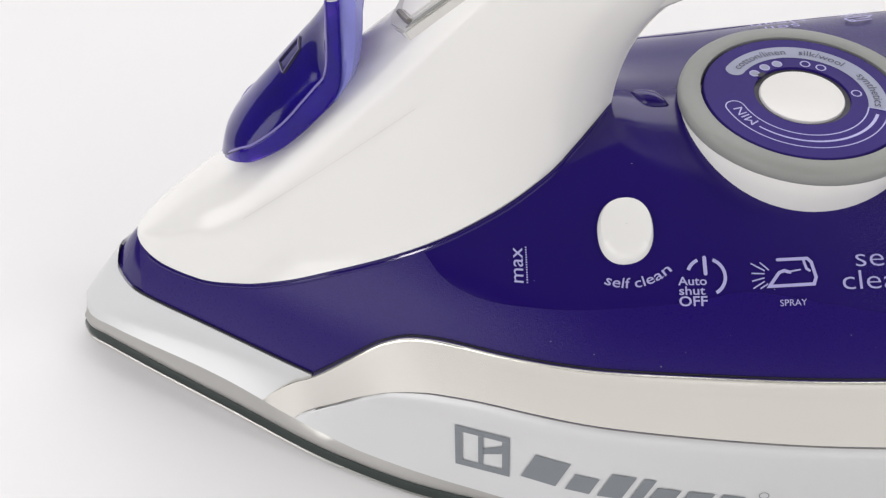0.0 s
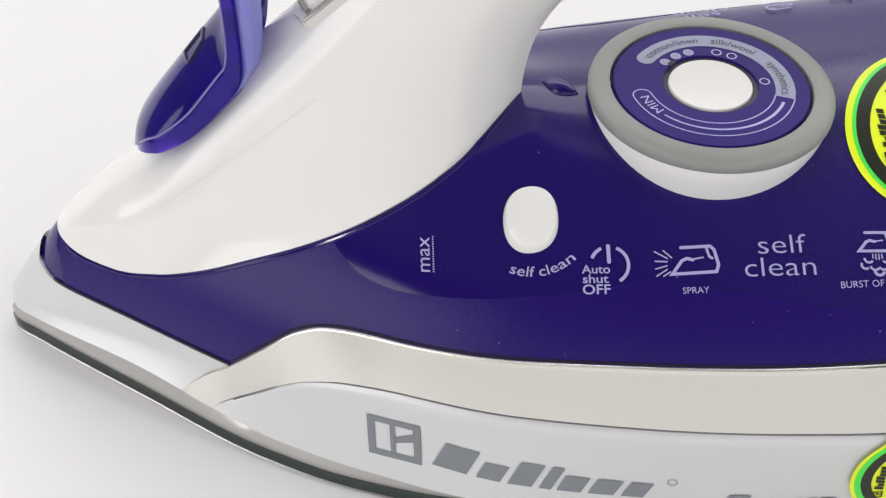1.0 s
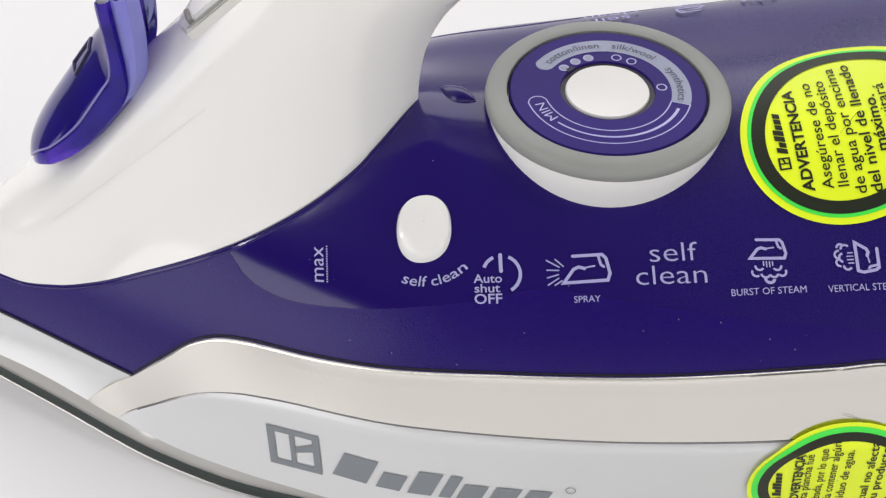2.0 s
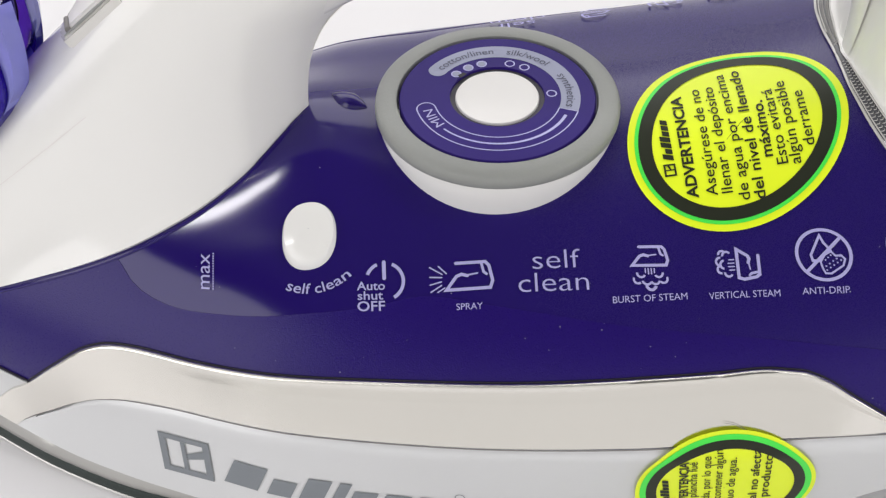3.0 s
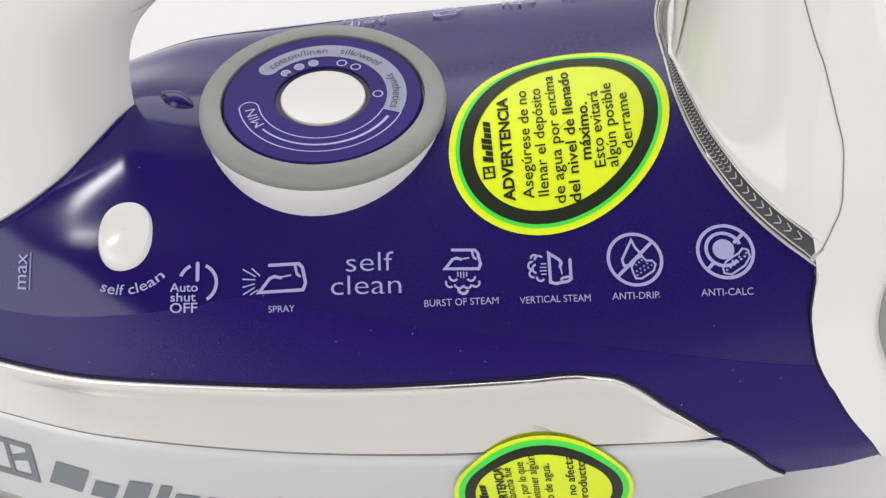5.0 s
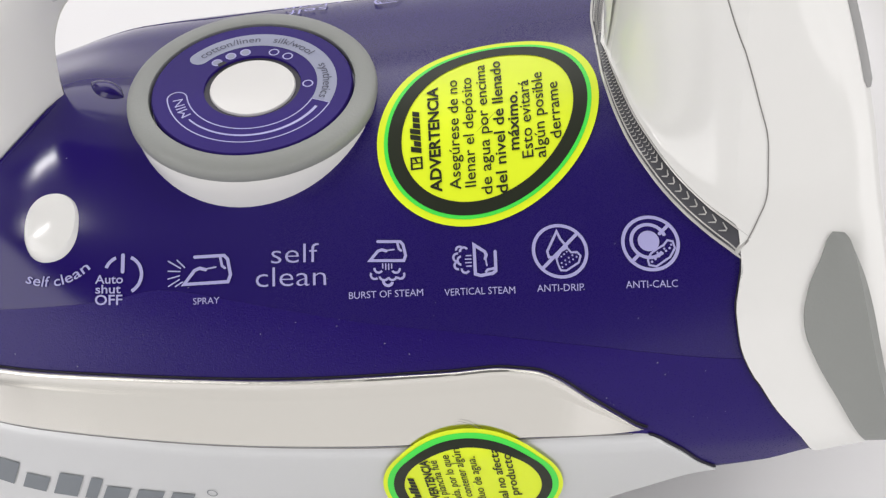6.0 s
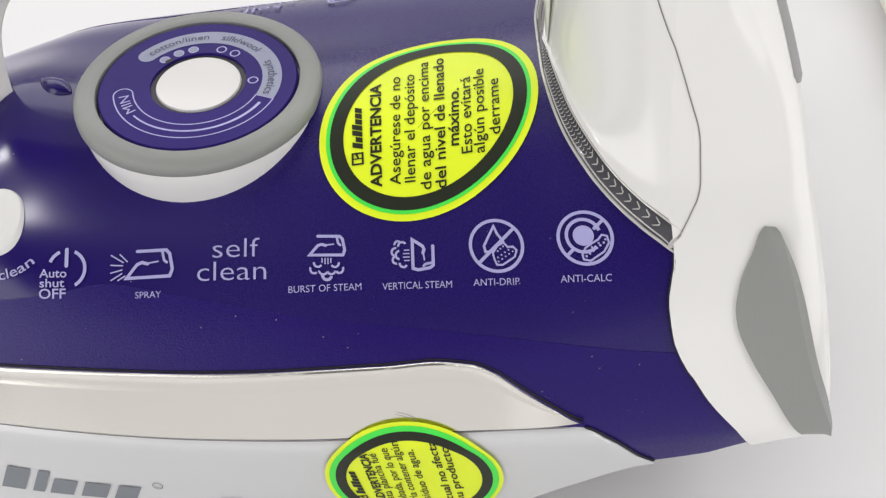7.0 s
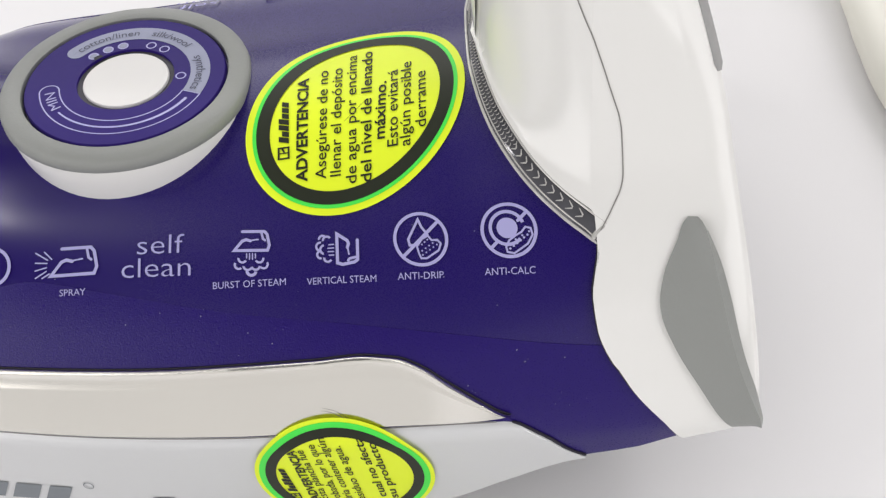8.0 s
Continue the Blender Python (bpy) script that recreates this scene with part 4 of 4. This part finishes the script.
def sticker(cx, cy, ra, rb, turn, bands, name, label, base=0.0):
    """An oval sticker: a yellow sheet, and rings laid on it; bands: (from, to, ink) in millimetres from the edge."""
    c, s_ = math.cos(radians(turn)), math.sin(radians(turn))

    def oval(r0, r1, off, ink, parent, nm, lab=""):
        verts, faces = [], []
        n, m = 96, 10
        f = on_side(off + base) if base else on_skin(off)
        for i in range(m + 1):
            t = i / m
            for j in range(n):
                a = 2 * math.pi * j / n
                k = r0 + (r1 - r0) * t
                u, v = max(ra - k, 0.01) * math.cos(a), max(rb - k, 0.01) * math.sin(a)
                verts.append(f(cx + u * c - v * s_, cy + u * s_ + v * c))
        for i in range(m):
            for j in range(n):
                k = (j + 1) % n
                faces.append((i * n + j, i * n + k, (i + 1) * n + k, (i + 1) * n + j))
        return part(nm, (verts, [], faces), ink, parent, lab)

    sheet = oval(0, min(ra, rb) - 0.05, 0.00025, YELLOW, iron, name, label)
    for r0, r1, ink in bands:
        oval(r0, r1, 0.00033 if ink is GREEN else 0.00037, ink, sheet, "ring")
    return sheet


def line_on(sheet, text, p, q, height, bold=0.0, off=0.00042):
    """A line of letters on a sticker from p to q, in millimetres on the skin."""
    (x0, y0), (x1, y1) = p, q
    w = math.hypot(x1 - x0, y1 - y0)
    ex, ey = (x1 - x0) / w, (y1 - y0) / w
    f = on_skin(off) if off < 0.001 else on_side(off)
    a = text if isinstance(text, Art) else Art().letters(text, 0, 0, w, height, bold)
    return printed("letters", a, lambda u, v: f(x0 + ex * u - ey * v, y0 + ey * u + ex * v), BLACK, sheet)


def brand_art(w, h):
    """The maker's mark as plain shapes: a framed block and slanting bars."""
    a = Art()
    b = h * 1.15
    a.fill((0, 0), (b, 0), (b, h * 0.16), (0, h * 0.16)).fill((0, h * 0.84), (b, h * 0.84), (b, h), (0, h))
    a.fill((0, h * 0.16), (h * 0.16, h * 0.16), (h * 0.16, h * 0.84), (0, h * 0.84)).fill((b - h * 0.16, h * 0.16), (b, h * 0.16), (b, h * 0.84), (b - h * 0.16, h * 0.84))
    a.fill((b * 0.45, h * 0.16), (b * 0.55, h * 0.16), (b * 0.55, h * 0.84), (b * 0.45, h * 0.84))
    a.fill((b * 0.55, h * 0.38), (b * 0.86, h * 0.5), (b * 0.86, h * 0.70), (b * 0.55, h * 0.52))
    x, n = b + h * 0.28, 7
    step = (w - x - h * 0.2) / n
    for i in range(n):
        k = h * (0.9 if i in (0, 2, 3) else 0.62)
        x0, x1 = x + step * i, x + step * (i + 0.84)
        a.fill((x0, h * 0.04), (x1, h * 0.04), (x1 + k * 0.28, k), (x0 + k * 0.28, k))
    return a


rings_1 = ((1.35, 2.2, GREEN), (2.1, 4.75, BLACK))
note = sticker(48.0, -13.8, 22.8, 19.7, 46.0, rings_1, "warning_sticker", "fluorescent yellow oval warning sticker with black and green rings")
line_on(note, brand_art(13, 2.3), (35.5, -22.7), (35.1, -10.0), 2.3)
for text, p, q, bold in (
        ("ADVERTENCIA", (38.9, -27.8), (38.7, -4.6), 0.03), ("Asegúrese de no", (42.5, -27.7), (42.6, -3.1), 0.004),
        ("llenar el depósito", (45.3, -27.5), (45.4, -2.8), 0.004), ("de agua por encima", (48.3, -29.4), (48.2, 0.5), 0.004),
        ("del nivel de llenado", (51.1, -29.6), (51.3, 1.1), 0.012), ("máximo.", (53.7, -21.2), (54.1, -7.9), 0.018),
        ("Esto evitará", (56.2, -23.2), (56.4, -5.4), 0.004), ("algún posible", (58.5, -23.7), (59.1, -4.0), 0.004), ("derrame", (61.6, -20.3), (61.8, -7.3), 0.004)):
    line_on(note, text, p, q, 2.15, bold)

note = sticker(42.8, -9.5, 17.3, 17.6, 0, ((0.85, 2.1, GREEN), (2.05, 4.1, BLACK)), "warning_sticker", "yellow oval warning sticker half over the steel strip", 0.0013)
line_on(note, brand_art(12, 2.0), (33.5, -17.8), (31.3, -5.3), 1.9, off=0.00172)
for text, x, top, bold in (("ADVERTENCIA", 34.3, -0.5, 0.03), ("Esta plancha fué", 36.0, -0.4, 0.004), ("probada, por lo que", 38.3, 1.3, 0.004), ("podría contener algún", 40.3, 3.1, 0.004), ("residuo de agua.", 43.1, 1.1, 0.004), ("Lo cual no afecta", 47.2, 3.7, 0.012), ("a su producto", 49.6, 2.3, 0.012)):
    top += 0.8
    low = -18.0 - top
    line_on(note, text, (x + 0.14 * (top - low), low), (x, top), 1.75, bold, 0.00172)
# a loose hair over the strip
part("hair", bar([skin(x, arc_of(x, z)) + Vector((0, -0.90, 0.43)) * 0.0011 for x, z in ((0.0402, 0.0384), (0.0412, 0.0383), (0.0423, 0.0381), (0.0436, 0.0376), (0.0450, 0.0368))], 0.00005, 5), SEAM, iron, "thin dark hair on the strip")

# ---- the maker's mark on the skirt, as plain shapes ----
for side in (-1, 1):
    f = on_tank(-70.0, -59.0, 12.9, 13.5, side, 0.0010)
    a = Art()
    a.fill((0, 0), (11, 0), (11, 1.5), (0, 1.5)).fill((0, 8.6), (11, 8.6), (11, 10.1), (0, 10.1)).fill((0, 1.5), (1.5, 1.5), (1.5, 8.6), (0, 8.6)).fill((9.5, 1.5), (11, 1.5), (11, 8.6), (9.5, 8.6))
    a.fill((4.7, 1.5), (5.7, 1.5), (5.7, 8.6), (4.7, 8.6)).fill((5.7, 4.2), (9.5, 5.4), (9.5, 7.4), (5.7, 5.6))
    printed("maker_mark", a, f, GREYINK, iron, "grey printed block mark", flip=side > 0)
    f = on_tank(-56.8, -8.4, 14.3, 10.7, side, 0.0010)
    x = 0.0
    for i, (w, h) in enumerate(((8.0, 6.9), (5.6, 4.6), (5.6, 6.6), (2.8, 6.6), (5.6, 4.6), (6.0, 4.6), (5.2, 4.6))):
        a = Art()
        a.fill((x, 0.2), (x + w * 0.86, 0.2), (x + w * 0.86 + h * 0.42, h), (x + h * 0.42, h))
        printed("maker_bar", a, f, GREYINK, iron, "grey printed slanting bar", flip=side > 0)
        x += w + 0.75
    printed("maker_ring", Art().arc(48.0, 5.6, 0.95, 0.2), f, GREYINK, iron, flip=side > 0)

# small print under the mark, too low to read
f = on_tank(1.8, 27.0, 6.9, 8.7, -1, 0.0010)
x = 0.0
for w, h in ((4.4, 5.0), (3.4, 3.4), (3.0, 3.4), (3.2, 3.4), (2.0, 3.4), (3.2, 3.4)):
    printed("print_bar", Art().fill((x, 0.4), (x + w, 0.4), (x + w + h * 0.3, h), (x + h * 0.3, h)), f, GREYINK, iron, "grey printed bar")
    x += w + 0.6

# ---- seams of the white covers ----


def ribbon(pts, width, up):
    """A narrow flat band along points, laid square to the directions up."""
    verts, faces = [], []
    for i, p in enumerate(pts):
        d = (pts[min(i + 1, len(pts) - 1)] - pts[max(i - 1, 0)]).normalized()
        e = d.cross(up[i]).normalized() * width / 2
        verts += [p - e, p + e]
    for i in range(len(pts) - 1):
        faces.append((2 * i, 2 * i + 1, 2 * i + 3, 2 * i + 2))
    return verts, [], faces


def rear_normal(x, a):
    d = 0.0006
    return (rear_point(x + d, a, 0) - rear_point(x - d, a, 0)).cross(rear_point(x, a + d, 0) - rear_point(x, a - d, 0)).normalized()


seam = curve((0.0640, 0.0914), (0.0665, 0.0937), (0.0695, 0.0959), (0.0715, 0.0957), (0.0735, 0.0931), (0.0755, 0.0880), (0.0775, 0.0802))
for side in (-1, 1):
    pts, ups = [], []
    for i in range(120):
        z = 0.0640 + 0.0135 * i / 119
        x = seam(z)
        a = arc_of(x, min(z, crest(x) - 0.0002))
        nrm = rear_normal(x, a)
        p = rear_point(x, a, 0.0009) + nrm * 0.00012
        pts.append(Vector((p.x, -side * p.y, p.z)))
        ups.append(Vector((nrm.x, -side * nrm.y, nrm.z)))
    part("cover_seam", ribbon(pts, 0.00022, ups), SEAM, iron, "thin grey seam in the rear cover", smooth=False)

front_seam = curve((-0.1165, 0.0474), (-0.1136, 0.0496), (-0.1022, 0.0582), (-0.0927, 0.0652), (-0.0844, 0.0713), (-0.0800, 0.0746), (-0.0740, 0.0790), (-0.0676, 0.0833))
front = bpy.data.objects["front_cover"].data
rows = {}
for v in front.vertices:
    if v.co.y <= 0:
        rows.setdefault(round(v.co.x, 6), []).append((v.co.z, v.co.y))
for side in (-1, 1):
    pts = []
    for x in sorted(rows):
        if -0.1140 < x < -0.0760 and len(rows[x]) > 20:
            zy = sorted(rows[x])
            z = front_seam(x)
            pts.append(Vector((x, -side * float(np.interp(z, [q[0] for q in zy], [q[1] for q in zy])), z)))
    part("cover_seam", ribbon([p + Vector((0, side * 0.00022, 0.00010)) for p in pts], 0.00010, [Vector((0, side * 0.85, 0.5))] * len(pts)), HINT, iron, "faint seam across the front cover", smooth=False)

# dark joints beside the strip, the skirt and the rear cover
for side in (-1, 1):
    pts = [lift(x, arc_of(x, strip_top(x)) + 0.00015, 0.0003, side) for x in [-0.100 + 0.1746 * i / 119 for i in range(120)]]
    part("strip_joint", bar(pts, 0.00018, 6), GAP, iron, "dark joint above the trim strip")
    pts = [bulged(lift(x, arc_of(x, rear_start(x)) - 0.0001, 0.00045, side), x) for x in [0.0906 + 0.0007 * i / 30 for i in range(30)] + [0.0913 + 0.0160 * i / 49 for i in range(50)]]
    part("rear_joint", bar(pts, 0.00026, 6), GAP, iron, "dark joint before the rear cover")
    pts = [lift(x, arc_of(x, skirt_top(x)) + 0.0002, 0.0003, side) for x in [0.0748 + 0.0140 * i / 39 for i in range(40)]]
    part("skirt_joint", bar(pts, 0.00032, 6), GAP, iron, "dark joint above the skirt's end")
    pts = [lift(x, arc_of(x, skirt_top(x)) + 0.0003, 0.0007, side) for x in [-0.1035 + 0.1755 * i / 119 for i in range(120)]]
    part("skirt_seam", bar(pts, 0.00011, 6), SEAM, iron, "thin dark seam under the trim strip")
    pts = [lift(x, arc_of(x, nose_top(x)) + 0.0002, 0.0003, side) for x in [-0.1425 + 0.0421 * i / 59 for i in range(60)]]
    part("nose_joint", bar(pts, 0.00030, 6), GAP, iron, "dark joint above the nose panel")

# ---- filler cap behind the nozzle ----
ax, az = Vector((0.78, 0, 0.62)).normalized(), Vector((-0.62, 0, 0.78)).normalized()
base = Vector((-0.0775, 0, 0.0876))


def cap_box(u0, u1, y0, y1, h0, h1, inset=0.0009, point=0.0):
    """A low box on the slope of the cover; its front edge may come to a blunt point."""
    bm = bmesh.new()
    line = [(u0, y0), (u1, y0), (u1, y1), (u0, y1), (u0 - point, y1 * 0.3), (u0 - point, y0 * 0.3)]
    mid = (u0 + u1) / 2
    low = [bm.verts.new(base + ax * u + Vector((0, y, 0)) + az * h0) for u, y in line]
    high = [bm.verts.new(base + ax * (u + math.copysign(inset, mid - u)) + Vector((0, y - math.copysign(inset, y), 0)) + az * h1) for u, y in line]
    bm.faces.new(low[::-1])
    bm.faces.new(high)
    for i in range(6):
        bm.faces.new((low[i], low[(i + 1) % 6], high[(i + 1) % 6], high[i]))
    bmesh.ops.bevel(bm, geom=list(bm.edges), offset=0.0004, segments=2, affect="EDGES")
    return bm


cap = part("filler_cap", cap_box(0.0, 0.0175, -0.0080, 0.0080, -0.006, 0.0026, 0.0012, 0.0035), CAPCLEAR, iron, "clear plastic filler cap behind the nozzle")
part("cap_panel", cap_box(0.0030, 0.0150, -0.0058, 0.0058, 0.0018, 0.0034, 0.0006, 0.0020), MATTE_WHITE, cap, "pale inner panel of the filler cap")
part("cap_rib", bar([base + ax * u + Vector((0, y, 0)) + az * 0.0030 for u, y in ((0.0030, -0.0056), (0.0018, -0.0030), (0.0006, 0.0))], 0.0006, 8), SEAM, cap, "grey rib of the filler cap")
part("cap_rib", bar([base + ax * u + Vector((0, -0.0066, 0)) + az * 0.0029 for u in (0.0022, 0.006, 0.011, 0.0150)], 0.0003, 8), RUBBER, cap, "grey rib of the filler cap")
part("spray_button", lathe([(0.0046, -0.006), (0.0046, -0.0012), (0.0040, 0.0006), (0.0026, 0.0014), (0.0, 0.0018)], (-0.0742, 0.0080, 0.0945), 32), RUBBER, iron, "grey rubber spray button")

# grey streak along the edge of the rear cover
pts = []
for i in range(60):
    a = arc_of(0.1197, 0.058) + 0.0008 * i
    p = rear_point(0.1197, a, 0.0008)
    if 0.0842 < p.z < 0.108:
        pts.append(p)
part("rear_streak", bar(pts, 0.0009), EDGEGREY, iron, "grey streak along the heel's rear edge")

# mains cable, from the back of the handle round over the sheet
way = [(0.104, 0.004, 0.112), (0.118, 0.012, 0.112), (0.132, 0.040, 0.098), (0.142, 0.085, 0.060), (0.152, 0.130, 0.022), (0.166, 0.152, 0.0060), (0.182, 0.150, 0.0062), (0.1945, 0.125, 0.0062), (0.1945, 0.097, 0.0062), (0.1930, 0.077, 0.0062), (0.1935, 0.050, 0.0062), (0.204, 0.0, 0.0062), (0.230, -0.06, 0.0046), (0.27, -0.10, 0.0046), (0.34, -0.13, 0.0046)]
smooth_way = []
for i in range(len(way) - 1):
    p0, p1, p2, p3 = (Vector(way[min(max(i + k, 0), len(way) - 1)]) for k in (-1, 0, 1, 2))
    for k in range(8):
        t = k / 8
        smooth_way.append(0.5 * (2 * p1 + (p2 - p0) * t + (2 * p0 - 5 * p1 + 4 * p2 - p3) * t * t + (3 * p1 - p0 - 3 * p2 + p3) * t ** 3))
part("mains_cable", bar(smooth_way, 0.0060, 16), CREAM, iron, "cream mains cable lying on the sheet")

# dust specks on the tank, and a hair on the trim strip
rng = random.Random(4)
verts, faces = [], []
for i in range(70):
    x, z = rng.uniform(-0.095, 0.09), rng.uniform(0.040, 0.066)
    a = arc_of(x, min(z, crest(x)))
    r = rng.choice((0.00005, 0.00007, 0.00007, 0.00013))
    k = len(verts)
    verts += [tuple(lift(x + r * math.cos(q), a + r * math.sin(q) * rng.uniform(0.5, 1.2), 0.0003)) for q in (0.2, 1.4, 2.7, 4.0, 5.2)]
    faces.append((k, k + 1, k + 2, k + 3, k + 4))
tagged(part("dust", (verts, [], faces), DUST, iron, smooth=False), kind="stuff")

# raised bead of the tank along the front cover
for side in (-1, 1):
    pts = []
    for i in range(90):
        x = -0.138 + 0.1005 * i / 89
        p = lift(x, arc_of(x, front_start(x)) - 0.0009, -0.0001, side)
        pts.append(p)
    part("tank_bead", bar(pts, 0.0005, 8), PURPLE, iron, "glossy purple bead beside the front cover")
